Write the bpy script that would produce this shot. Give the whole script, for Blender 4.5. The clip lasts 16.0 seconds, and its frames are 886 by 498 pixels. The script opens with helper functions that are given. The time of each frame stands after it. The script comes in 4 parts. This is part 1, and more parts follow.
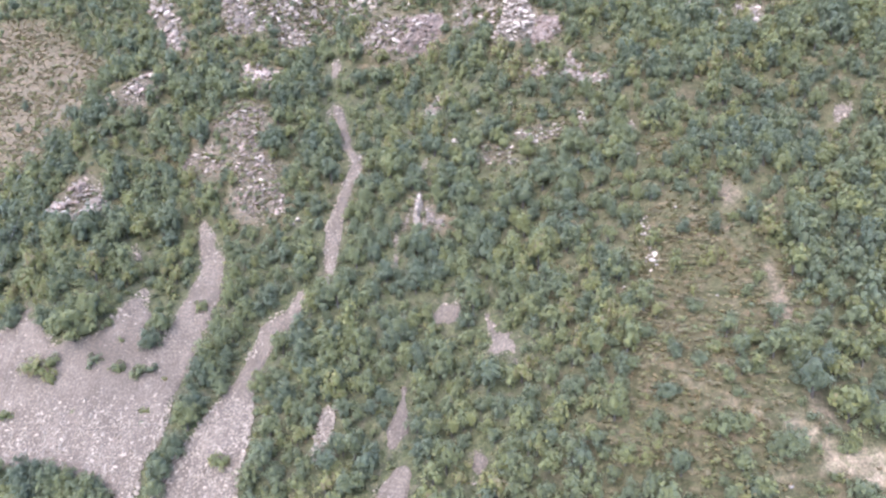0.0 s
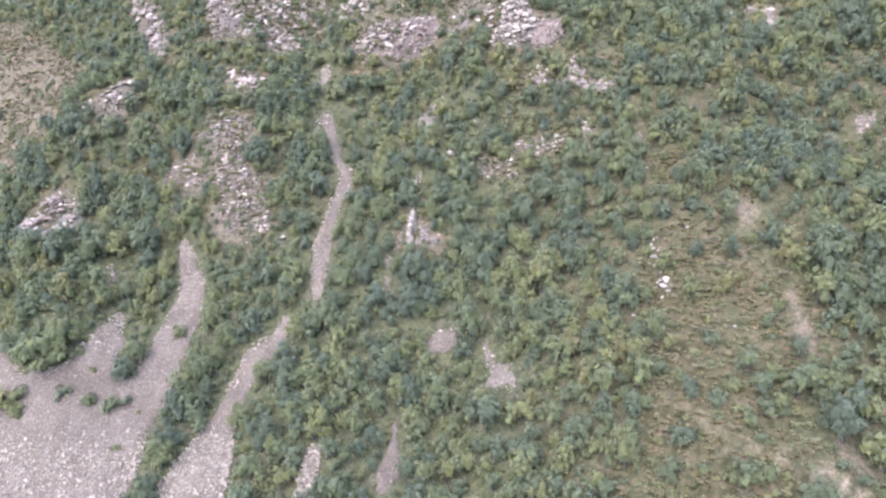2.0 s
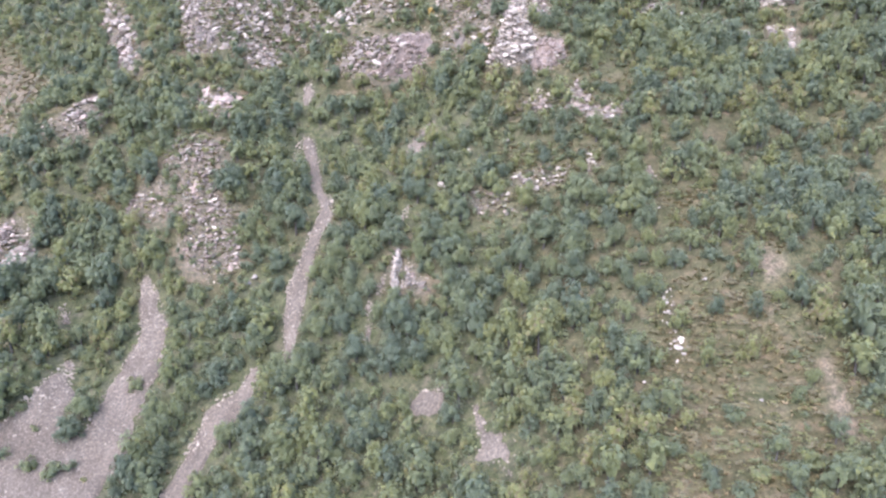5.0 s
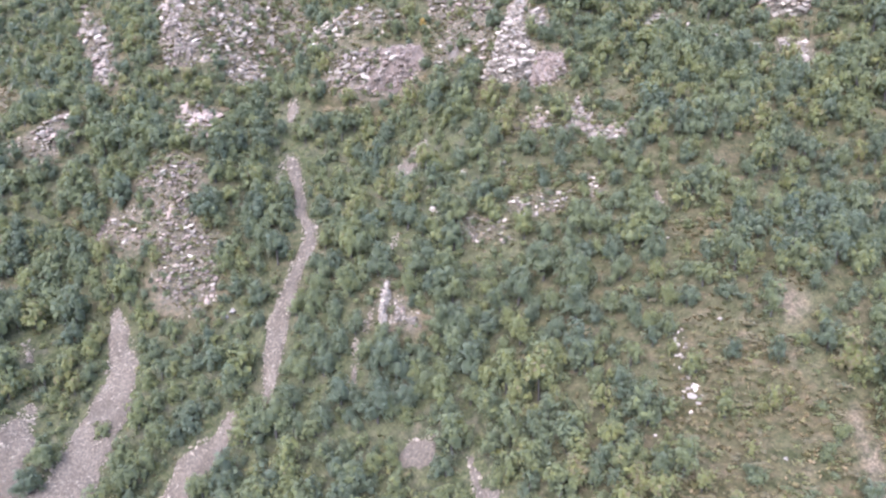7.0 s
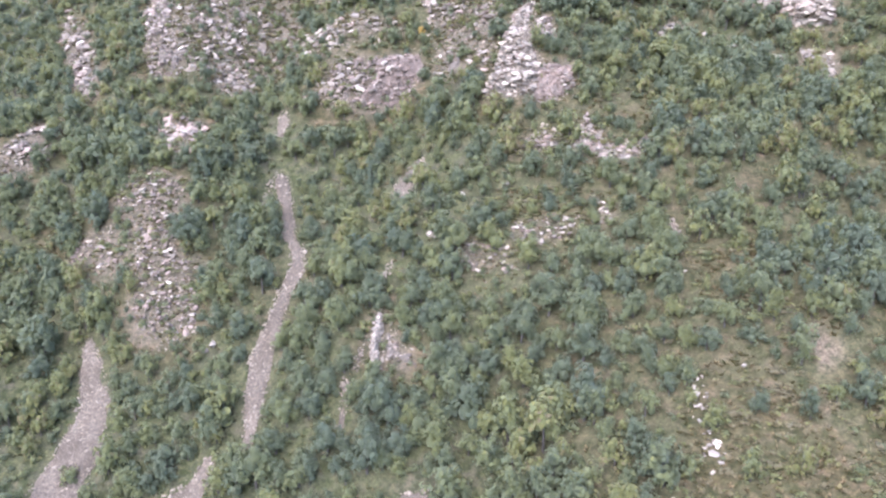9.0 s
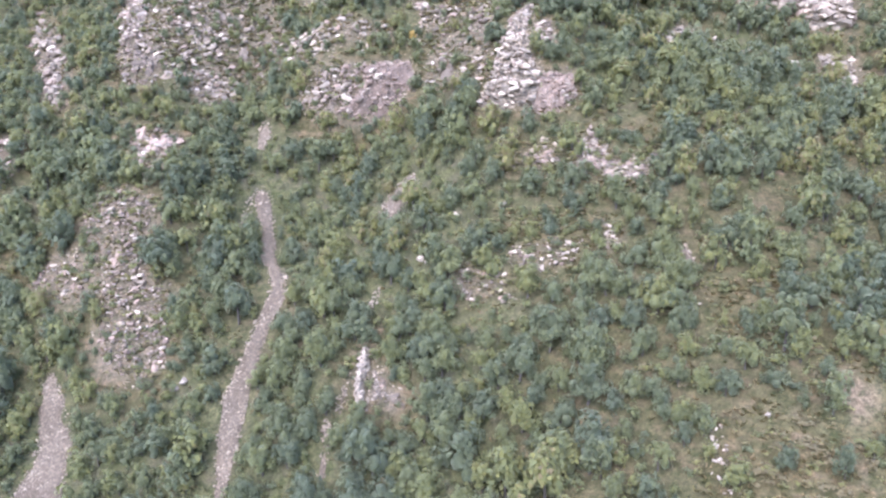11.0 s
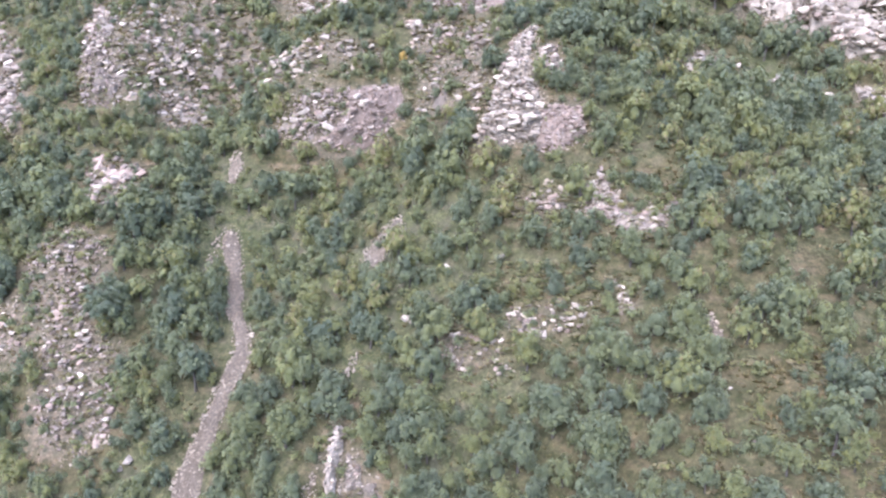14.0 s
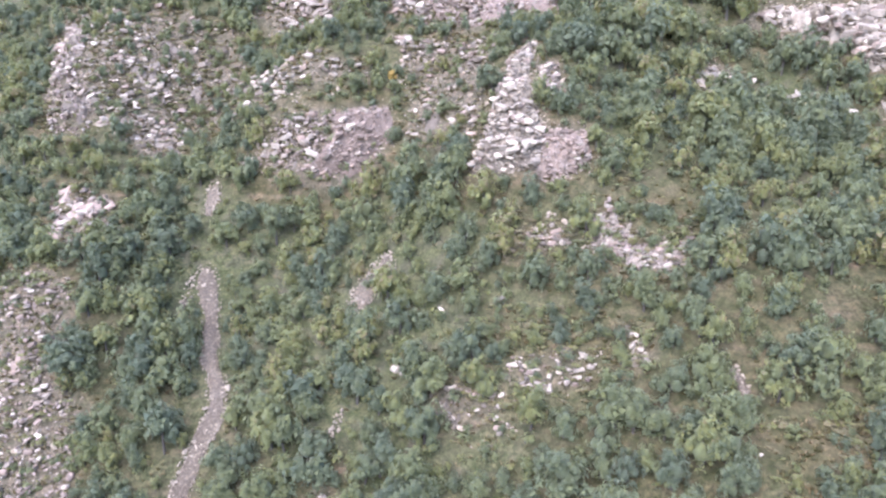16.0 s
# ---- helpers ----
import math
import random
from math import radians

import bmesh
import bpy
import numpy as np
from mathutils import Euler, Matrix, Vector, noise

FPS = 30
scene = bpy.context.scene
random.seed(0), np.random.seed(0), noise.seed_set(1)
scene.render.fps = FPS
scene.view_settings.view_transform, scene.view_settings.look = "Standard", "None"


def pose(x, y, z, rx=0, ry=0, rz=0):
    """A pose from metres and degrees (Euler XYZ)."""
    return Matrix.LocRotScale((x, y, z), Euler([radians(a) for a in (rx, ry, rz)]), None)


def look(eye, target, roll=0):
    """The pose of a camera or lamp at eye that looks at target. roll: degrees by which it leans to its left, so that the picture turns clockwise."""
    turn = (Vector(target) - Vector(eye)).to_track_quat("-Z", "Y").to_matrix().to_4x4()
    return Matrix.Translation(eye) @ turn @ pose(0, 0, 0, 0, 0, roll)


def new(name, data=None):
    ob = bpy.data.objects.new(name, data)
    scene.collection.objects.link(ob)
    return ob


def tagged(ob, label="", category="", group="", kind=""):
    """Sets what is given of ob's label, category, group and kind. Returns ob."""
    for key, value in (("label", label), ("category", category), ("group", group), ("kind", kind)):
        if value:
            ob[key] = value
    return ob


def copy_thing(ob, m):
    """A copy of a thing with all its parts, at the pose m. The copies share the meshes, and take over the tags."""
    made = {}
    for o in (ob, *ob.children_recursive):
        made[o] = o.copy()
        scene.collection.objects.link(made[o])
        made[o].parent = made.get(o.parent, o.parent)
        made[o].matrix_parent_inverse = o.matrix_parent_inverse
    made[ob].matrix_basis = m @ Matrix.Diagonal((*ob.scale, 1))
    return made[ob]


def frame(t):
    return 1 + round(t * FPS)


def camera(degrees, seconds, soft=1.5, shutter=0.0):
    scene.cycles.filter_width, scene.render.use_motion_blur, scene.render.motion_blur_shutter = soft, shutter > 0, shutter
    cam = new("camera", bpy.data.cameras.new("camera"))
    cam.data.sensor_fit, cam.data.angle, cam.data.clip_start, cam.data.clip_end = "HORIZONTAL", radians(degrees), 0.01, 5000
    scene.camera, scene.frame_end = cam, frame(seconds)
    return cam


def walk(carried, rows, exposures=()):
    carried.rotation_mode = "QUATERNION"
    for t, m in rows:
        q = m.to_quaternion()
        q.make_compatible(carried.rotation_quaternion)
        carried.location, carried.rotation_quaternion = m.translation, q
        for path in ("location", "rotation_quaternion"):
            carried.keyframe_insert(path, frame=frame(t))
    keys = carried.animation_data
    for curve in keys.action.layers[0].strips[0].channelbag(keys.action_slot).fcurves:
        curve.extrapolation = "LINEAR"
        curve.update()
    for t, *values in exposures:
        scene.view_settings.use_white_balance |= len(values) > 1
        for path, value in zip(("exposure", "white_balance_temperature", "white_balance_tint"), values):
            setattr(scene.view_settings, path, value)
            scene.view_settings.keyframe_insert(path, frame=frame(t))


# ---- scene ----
cam = camera(63.7, 16.0, soft=2.3)
METRES, EYE, TILT, LEAN, TURN = 90.0, 110.0, -13.0, 0.0, 0.0
ROWS = [
    (0.0, 0.0, 0.0, 0.0, 0.0, 0.0, -0.0),
    (0.5, 0.0019, 0.0283, 0.0117, -0.02, -0.11, -0.18),
    (1.0, 0.007, 0.0575, 0.026, 0.0, -0.19, -0.21),
    (1.5, 0.0068, 0.0844, 0.0389, -0.13, -0.17, -0.07),
    (2.0, 0.0117, 0.1134, 0.054, -0.0, -0.21, 0.12),
    (2.5, 0.0155, 0.1416, 0.0677, 0.09, -0.14, 0.34),
    (3.0, 0.016, 0.1686, 0.0822, 0.09, -0.09, 0.43),
    (3.5, 0.0203, 0.1967, 0.0971, 0.19, -0.02, 0.3),
    (4.0, 0.0232, 0.2243, 0.1111, 0.16, 0.05, -0.09),
    (6.5, 0.041, 0.3615, 0.1849, -0.36, 0.18, -0.72),
    (7.0, 0.0408, 0.3878, 0.2001, -0.44, 0.24, -0.35),
    (7.5, 0.0419, 0.4143, 0.2131, -0.37, 0.32, -0.14),
    (8.0, 0.0475, 0.4429, 0.2283, -0.12, 0.33, -0.17),
    (8.5, 0.0509, 0.4702, 0.2434, -0.08, 0.29, -0.4),
    (9.0, 0.0521, 0.4971, 0.2577, -0.18, 0.19, -0.71),
    (11.5, 0.0666, 0.6364, 0.3281, -0.34, -0.17, -0.45),
    (12.0, 0.0681, 0.6637, 0.343, -0.29, -0.12, -0.33),
    (12.5, 0.0716, 0.6918, 0.3573, -0.16, -0.05, -0.49),
    (13.0, 0.0744, 0.7192, 0.3722, -0.18, -0.01, -0.8),
    (13.5, 0.0767, 0.7466, 0.3861, -0.27, 0.08, -1.13),
    (14.0, 0.0806, 0.7744, 0.4028, -0.38, 0.08, -1.29),
    (14.5, 0.082, 0.8005, 0.4167, -0.55, 0.21, -1.24),
    (15.0, 0.0848, 0.828, 0.4322, -0.55, 0.22, -1.03),
    (15.5, 0.0877, 0.8555, 0.4464, -0.49, 0.29, -0.76),
    (16.0, 0.0922, 0.8812, 0.4604, -0.31, 0.37, -0.52),
]
walk(cam, [(t, pose(0, 0, EYE, TILT, LEAN, TURN) @ pose(METRES * x, METRES * y, METRES * z, 90 + pitch, roll, yaw)) for t, x, y, z, yaw, pitch, roll in ROWS], [(0.0, 2.50, 5900, 23)])

# ---- light ----
world = bpy.data.worlds.new("overcast_sky")
scene.world = world
world.use_nodes = True
wn = world.node_tree.nodes
sky = wn.new("ShaderNodeTexSky")
sky.sky_type, sky.sun_disc = "NISHITA", False
sky.sun_elevation, sky.sun_rotation = radians(52), radians(209)
sky.air_density, sky.dust_density, sky.ozone_density, sky.altitude = 1.0, 2.5, 1.0, 600
world.node_tree.links.new(sky.outputs[0], wn["Background"].inputs[0])
wn["Background"].inputs[1].default_value = 0.15

sun = new("sun", bpy.data.lights.new("sun", "SUN"))
sun.data.energy, sun.data.angle, sun.data.color = 1.1, radians(80), (1.0, 0.97, 0.94)
sun.matrix_world = look((-48, -85, 125), (0, 0, 0))


# ---- plan ----
# the mountainside's height at its middle, its rise to the east and its rise to the north
SLOPE = (89.4037, 0.2489, 0.8153)
# spurs and hollows: x, y, spread, rise
SPURS = [(-20, 150, 24, -5.0), (80, 200, 16, -13.6), (20, 200, 11, 9.3), (-20, 190, 11, -6.5), (20, 150, 11, -4.3), (-60, 160, 11, -5.1), (-40, 220, 11, -4.8), (80, 160, 11, -10.6), (10, 180, 11, -2.2), (0, 130, 11, -5.2), (60, 210, 11, -6.7), (40, 100, 16, 9.2), (-50, 190, 11, 5.8), (60, 140, 11, 4.8), (-60, 230, 11, 5.5), (-90, 200, 11, 8.3), (-80, 150, 11, 5.5), (-70, 180, 11, -3.8), (-40, 140, 11, -6.1), (-30, 200, 11, -4.4), (-20, 220, 11, 7.0), (0, 200, 11, -6.2), (-30, 230, 11, -7.6), (10, 160, 11, -3.3)]
# scree chutes: plan x, y and half width
CHUTE_UPPER = [(-28.4, 195.3, 2.0), (-26.5, 191.1, 1.5), (-24.6, 183.5, 1.3), (-22.0, 178.3, 1.4), (-21.2, 173.8, 1.7), (-22.8, 169.1, 1.6), (-23.9, 164.5, 1.7), (-24.9, 160.5, 2.1), (-25.0, 157.0, 2.1), (-24.9, 153.3, 1.6), (-24.8, 150.2, 0.9)]
CHUTE_LOWER = [(-31.0, 148.9, 1.1), (-32.7, 146.2, 2.2), (-36.7, 144.3, 2.9), (-38.9, 140.3, 2.2), (-39.8, 136.4, 2.4), (-40.9, 131.2, 3.6), (-41.7, 124.7, 5.5), (-42.5, 120.2, 6.5), (-43.6, 115.7, 7.6), (-44.2, 110.7, 8.3), (-46.2, 105.7, 9.3)]
CHUTE_WEST = [(-57.6, 168.3, 1.0), (-54.8, 163.5, 2.0), (-53.0, 158.5, 3.0), (-53.1, 153.5, 3.9), (-54.2, 148.6, 4.1), (-55.2, 143.7, 4.1), (-56.9, 137.5, 5.0), (-60.1, 131.9, 6.8), (-61.4, 126.1, 8.6)]
CHUTE_STUB = [(-66.5, 152.2, 1.4), (-66.8, 148.0, 2.7), (-67.9, 142.8, 4.0), (-69.0, 137.7, 5.8)]
FAN = [(-108.9, 155.2), (-97.0, 148.0), (-92.9, 151.8), (-86.9, 145.1), (-81.1, 141.4), (-70.5, 141.6), (-65.7, 143.2), (-57.8, 138.6), (-54.4, 139.0), (-54.6, 132.1), (-53.6, 125.6), (-55.1, 119.0), (-54.8, 113.8), (-57.1, 108.7), (-101.4, 114.2), (-119.3, 142.0)]
SCREE_PATCHES = [
    [(-0.4, 138.8, 1.4), (2.8, 138.7, 1.7)],
    [(8.8, 135.7, 0.5), (9.5, 132.4, 0.8), (10.9, 128.1, 2.7), (12.9, 127.1, 1.6), (13.6, 122.7, 0.5)],
    [(-7.4, 126.2, 0.5), (-7.5, 121.7, 1.3), (-8.0, 117.9, 1.8), (-8.9, 115.8, 1.0)],
    [(-21.5, 122.6, 1.3), (-21.6, 119.2, 1.8), (-22.4, 115.4, 0.9)],
    [(5.2, 110.9, 0.5), (6.2, 107.8, 1.6), (5.7, 105.8, 1.0)],
    [(-7.1, 109.2, 1.7), (-8.9, 106.6, 3.0), (-10.5, 102.8, 4.0)],
    [(0.1, 189.8, 1.3), (-0.7, 188.0, 2.6), (-2.7, 186.1, 2.3), (-3.1, 183.7, 0.8)],
    [(-30.1, 207.8, 1.1), (-29.8, 205.8, 1.5), (-30.0, 204.4, 1.0)],
    [(-4.2, 170.2, 0.5), (-4.8, 169.0, 0.7)],
    [(-29.9, 194.6, 1.0), (-30.7, 191.2, 0.6), (-30.9, 189.3, 0.5)],
    [(88.1, 162.9, 0.9), (88.6, 161.1, 1.9)],
    [(-72.5, 164.0, 1.0), (-71.0, 161.5, 1.0)],
    [(-10.1, 154.3, 0.5), (-10.2, 149.1, 0.7)],
    [(42.0, 162.6, 0.5), (42.7, 160.8, 0.5)],
    [(-8.1, 158.2, 0.6), (-8.5, 157.0, 1.0)],
    [(-10.5, 154.1, 0.7), (-10.2, 153.0, 0.7)],
]
# open ground
MEADOW = [(40.2, 140.6), (46.5, 139.9), (52.3, 135.2), (56.0, 128.2), (62.3, 124.6), (60.8, 117.5), (56.1, 114.0), (51.8, 109.6), (53.4, 103.2), (50.4, 93.3), (27.2, 96.9), (27.7, 105.4), (31.1, 114.0), (36.1, 120.9), (35.5, 128.8), (36.0, 134.7)]
DRY_SLOPE = [(-179.7, 262.5), (-146.0, 256.0), (-126.3, 247.2), (-105.3, 225.5), (-98.0, 208.0), (-102.6, 194.5), (-106.8, 187.5), (-116.0, 186.5), (-145.0, 189.7)]
GLADES = [
    [(53.4, 144.3), (57.6, 140.3), (55.6, 137.1), (51.9, 139.5)],
    [(33.1, 186.7), (43.8, 185.5), (41.4, 179.3), (36.6, 181.0), (32.6, 184.1)],
    [(15.3, 176.7), (29.8, 171.7), (34.3, 167.0), (30.0, 165.2), (21.3, 170.4), (13.7, 172.9)],
    [(43.7, 156.7), (54.9, 154.9), (52.4, 146.7), (43.4, 149.8)],
    [(38.5, 151.3), (40.5, 149.1), (40.6, 144.9), (38.2, 147.7)],
    [(-75.5, 189.4), (-68.1, 189.5), (-68.2, 181.3), (-71.8, 182.1)],
    [(16.4, 161.5), (18.8, 160.6), (18.1, 157.1), (16.1, 157.2)],
]
EARTH = [
    [(58.6, 124.5, 1.5), (58.7, 121.8, 2.0), (58.2, 119.1, 1.7), (58.3, 116.8, 1.6)],
    [(37.4, 108.9, 0.5), (40.4, 108.4, 0.9), (43.7, 108.2, 0.5)],
    [(34.8, 111.6, 0.5), (39.7, 105.5, 0.5), (45.8, 102.6, 0.5), (49.4, 100.3, 0.5), (53.1, 100.0, 0.4), (55.8, 98.4, 0.6), (57.9, 96.5, 0.7), (61.4, 93.8, 0.7), (66.6, 92.4, 1.0)],
    [(46.0, 93.3, 0.4), (50.6, 93.6, 0.6), (55.0, 94.1, 0.5), (59.9, 95.8, 0.7), (64.7, 95.3, 0.6)],
    [(55.0, 139.2, 1.8), (55.5, 137.2, 1.8)],
    [(52.5, 132.3, 0.5), (54.9, 128.5, 0.7)],
    [(47.5, 120.6, 0.9), (51.0, 119.4, 0.7)],
    [(39.3, 185.9, 0.7), (40.9, 183.3, 0.8), (41.3, 181.8, 0.5)],
    [(25.9, 136.9, 0.8), (25.7, 133.5, 0.9)],
    [(58.3, 102.1, 1.5), (59.5, 100.8, 1.5)],
]
# limestone outcrops
PILLAR = [(23.8, 206.9), (20.6, 203.6), (19.0, 202.6), (17.2, 199.2), (15.7, 195.7), (12.8, 192.0), (17.4, 189.8), (22.6, 188.5), (23.4, 191.6), (22.5, 194.9), (21.6, 198.1), (22.0, 201.0)]
PILLAR_FOOT = [(23.2, 191.6), (29.3, 191.3), (29.7, 188.4), (24.8, 186.7), (22.1, 187.7)]
PINK_FACE = [(-9.1, 211.3), (-0.9, 212.0), (0.1, 207.0), (-3.8, 205.4), (-10.3, 204.5), (-12.3, 205.6)]
PINK_SHOULDER = [(-19.1, 212.6), (-10.1, 211.4), (-11.3, 204.9), (-18.0, 205.9), (-24.4, 208.7), (-20.6, 209.9)]
CRAG = [(-59.0, 192.3), (-52.9, 190.5), (-46.4, 187.8), (-45.2, 184.0), (-46.2, 181.1), (-44.0, 177.1), (-39.6, 174.9), (-37.9, 170.7), (-38.0, 166.0), (-40.0, 164.9), (-46.8, 166.5), (-50.5, 171.4), (-50.5, 174.3), (-52.8, 179.2), (-56.5, 183.6), (-59.7, 188.9)]
CRAG_WING = [(-66.8, 185.5), (-58.3, 183.0), (-54.5, 179.0), (-54.5, 176.3), (-61.8, 179.1), (-66.6, 182.5)]
CRAG_TOP = [(-57.2, 207.5), (-53.5, 208.7), (-46.6, 206.3), (-44.4, 196.6), (-48.5, 193.5), (-53.9, 197.0)]
PILLAR_SIDE = [(23.6, 200.5), (26.3, 201.1), (26.3, 195.9), (24.2, 195.4), (23.6, 197.5)]
WEST_ROCK = [(-99.5, 178.2), (-95.4, 179.7), (-91.9, 182.3), (-84.8, 178.5), (-83.6, 173.6), (-90.9, 170.8), (-96.3, 173.3)]
WEST_RIB = [(-90.4, 197.8), (-85.1, 204.8), (-81.7, 208.8), (-78.4, 201.0), (-84.8, 194.7)]
NORTH_RIB = [(-98.3, 254.1), (-89.4, 245.6), (-80.2, 230.3), (-76.6, 218.3), (-80.6, 219.2), (-88.2, 233.0), (-95.8, 243.0)]
EAST_CLIFF = [(63.1, 219.4), (68.7, 219.9), (75.1, 218.7), (89.7, 215.4), (87.3, 206.0), (80.7, 208.7), (76.9, 213.0), (69.7, 216.7)]
EAST_STEP = [(79.8, 203.8), (84.9, 200.8), (81.7, 192.5), (80.0, 194.8), (81.4, 199.8), (79.0, 201.5)]
EAST_LEDGE = [(51.0, 209.4), (55.0, 211.8), (57.7, 211.1), (55.6, 209.2), (51.0, 206.4)]
BAND = [(-2.2, 239.1), (31.4, 227.4), (28.5, 217.7), (18.3, 219.0), (8.2, 223.7), (-0.5, 229.4)]
BAND_WEST = [(-31.2, 244.3), (-25.4, 245.8), (-12.9, 242.1), (-13.2, 231.2), (-17.7, 231.7)]
GULLY_RIB = [(-72.7, 251.0), (-66.3, 242.9), (-61.7, 229.6), (-56.6, 221.8), (-56.3, 217.8), (-63.5, 218.9), (-65.8, 224.4), (-69.4, 235.8), (-72.3, 246.9)]
NORTH_LEDGE = [(-48.3, 219.5), (-43.1, 223.8), (-39.3, 221.6), (-38.9, 218.7), (-45.4, 218.1)]
SPIRE = [(-5.9, 163.3), (-4.8, 163.3), (-4.8, 160.8), (-5.3, 158.5), (-5.2, 156.5), (-6.3, 156.6), (-6.4, 159.1), (-6.1, 161.0)]
SPIRE_FOOT = [(-3.9, 159.9), (-2.9, 159.5), (-2.3, 157.7), (0.1, 156.7), (1.0, 155.3), (-0.6, 155.2), (-3.6, 157.3)]
# loose boulder fields: plan outline
FIELD_EAST = [(28.4, 181.6), (31.6, 183.7), (33.4, 179.4), (39.4, 177.2), (41.6, 178.6), (37.8, 173.6), (32.8, 176.5), (28.1, 179.6)]
FIELD_MID = [(17.6, 184.7), (26.5, 181.7), (26.0, 180.0), (17.8, 181.9)]
FIELD_LOW = [(17.2, 171.8), (23.4, 170.5), (28.2, 168.0), (25.9, 166.2), (19.7, 167.8), (16.8, 169.8)]
FIELD_LOWER = [(9.4, 171.2), (17.1, 168.8), (16.8, 165.4), (12.1, 166.2), (8.0, 168.9)]
FIELD_ROW = [(30.2, 170.0), (33.9, 168.3), (33.0, 165.9), (30.6, 168.6)]
FIELD_CREST = [(-31.7, 228.3), (-25.9, 230.1), (-17.7, 222.3), (-5.9, 219.0), (-3.6, 215.0), (-13.4, 214.5), (-21.6, 215.4)]
FIELD_NORTH = [(-75.7, 243.7), (-43.5, 237.1), (-38.3, 218.4), (-47.2, 220.5), (-62.3, 219.9)]
FIELD_GULLY = [(-0.2, 224.5), (18.1, 215.9), (14.4, 195.5), (2.8, 205.7)]
FIELD_TOP = [(-76.3, 256.2), (-34.2, 241.8), (-19.8, 216.3), (-30.9, 218.9), (-55.4, 223.7), (-70.8, 238.7)]
FIELD_CRAG = [(-54.5, 183.7), (-49.1, 182.9), (-40.7, 175.6), (-39.4, 168.9), (-48.1, 169.8)]
MEADOW_STONES = [(39.4, 142.1), (41.2, 141.1), (40.4, 135.5), (41.2, 131.0), (38.7, 129.1), (38.1, 135.6)]
FIELD_WEST = [(-69.2, 233.4), (-39.5, 233.7), (-37.6, 220.5), (-64.0, 219.4)]
BOULDERS = [(74.8, 204.0, 1.4), (16.5, 177.7, 1.2), (8.8, 179.3, 1.1), (2.7, 174.3, 1.1), (3.6, 173.7, 0.6), (-33.8, 163.5, 1.3), (-35.1, 162.8, 1.2), (39.5, 138.6, 0.7), (39.1, 137.1, 0.7), (39.1, 135.3, 0.6), (39.8, 131.3, 0.9), (40.3, 130.2, 0.6), (33.8, 128.0, 0.5), (45.8, 139.2, 0.5), (75.3, 204.0, 1.3), (75.5, 203.0, 0.9), (51.1, 207.0, 1.0), (53.4, 209.6, 1.5), (54.8, 209.3, 1.1), (57.7, 210.3, 1.1), (61.5, 211.2, 1.0), (67.1, 208.7, 1.2), (68.2, 208.9, 1.0), (31.4, 183.2, 0.7), (50.2, 92.4, 0.6), (48.3, 120.9, 0.5), (-49.3, 222.2, 1.1), (-53.9, 220.8, 1.1), (-56.9, 218.6, 0.7), (-46.9, 225.5, 0.7), (-40.0, 220.8, 1.4), (-41.7, 219.6, 1.4), (30.5, 148.2, 0.4), (23.2, 163.3, 0.3), (42.2, 154.7, 0.3), (39.0, 150.7, 0.5), (43.2, 149.1, 0.4), (2.9, 174.5, 0.9), (24.8, 199.9, 0.9), (26.0, 198.9, 0.7), (23.9, 199.2, 0.7)]
# single trees and bushes on open ground: plan x, y and crown radius
LONE_TREES = [(-76.8, 141.1, 5.2), (-73.9, 144.2, 4.1), (-85.1, 144.2, 2.0), (-61.1, 140.6, 2.9), (-59.8, 144.0, 3.2), (-36.5, 132.5, 2.4), (-32.3, 121.2, 2.9), (-77.3, 118.2, 3.6), (-71.2, 117.6, 3.5), (-64.6, 115.6, 3.2), (-77.9, 115.1, 3.6), (-60.3, 112.7, 2.8), (-67.7, 113.2, 3.4), (-72.6, 112.7, 3.5), (-80.2, 117.5, 3.1), (-74.8, 118.4, 3.3), (-68.4, 117.1, 3.0), (-62.6, 115.8, 2.2), (-75.6, 115.7, 3.3), (-70.7, 115.3, 3.2), (-64.8, 113.8, 3.1), (-83.0, 119.7, 2.9), (32.8, 101.5, 1.9), (27.9, 98.8, 2.2), (38.3, 110.9, 1.8), (50.7, 95.7, 3.3), (57.5, 103.2, 3.7), (27.5, 105.0, 3.3), (35.2, 104.4, 2.3), (43.4, 118.9, 1.4), (55.4, 111.2, 2.3), (57.3, 106.7, 2.5), (-48.4, 128.9, 2.7), (-48.9, 125.2, 2.9), (-49.4, 120.1, 2.6), (-50.9, 116.5, 2.8), (-44.6, 133.0, 2.5), (-94.0, 148.1, 3.2), (-51.0, 113.6, 2.5), (13.7, 174.9, 1.7), (36.9, 180.9, 1.6), (-52.7, 149.5, 1.5)]
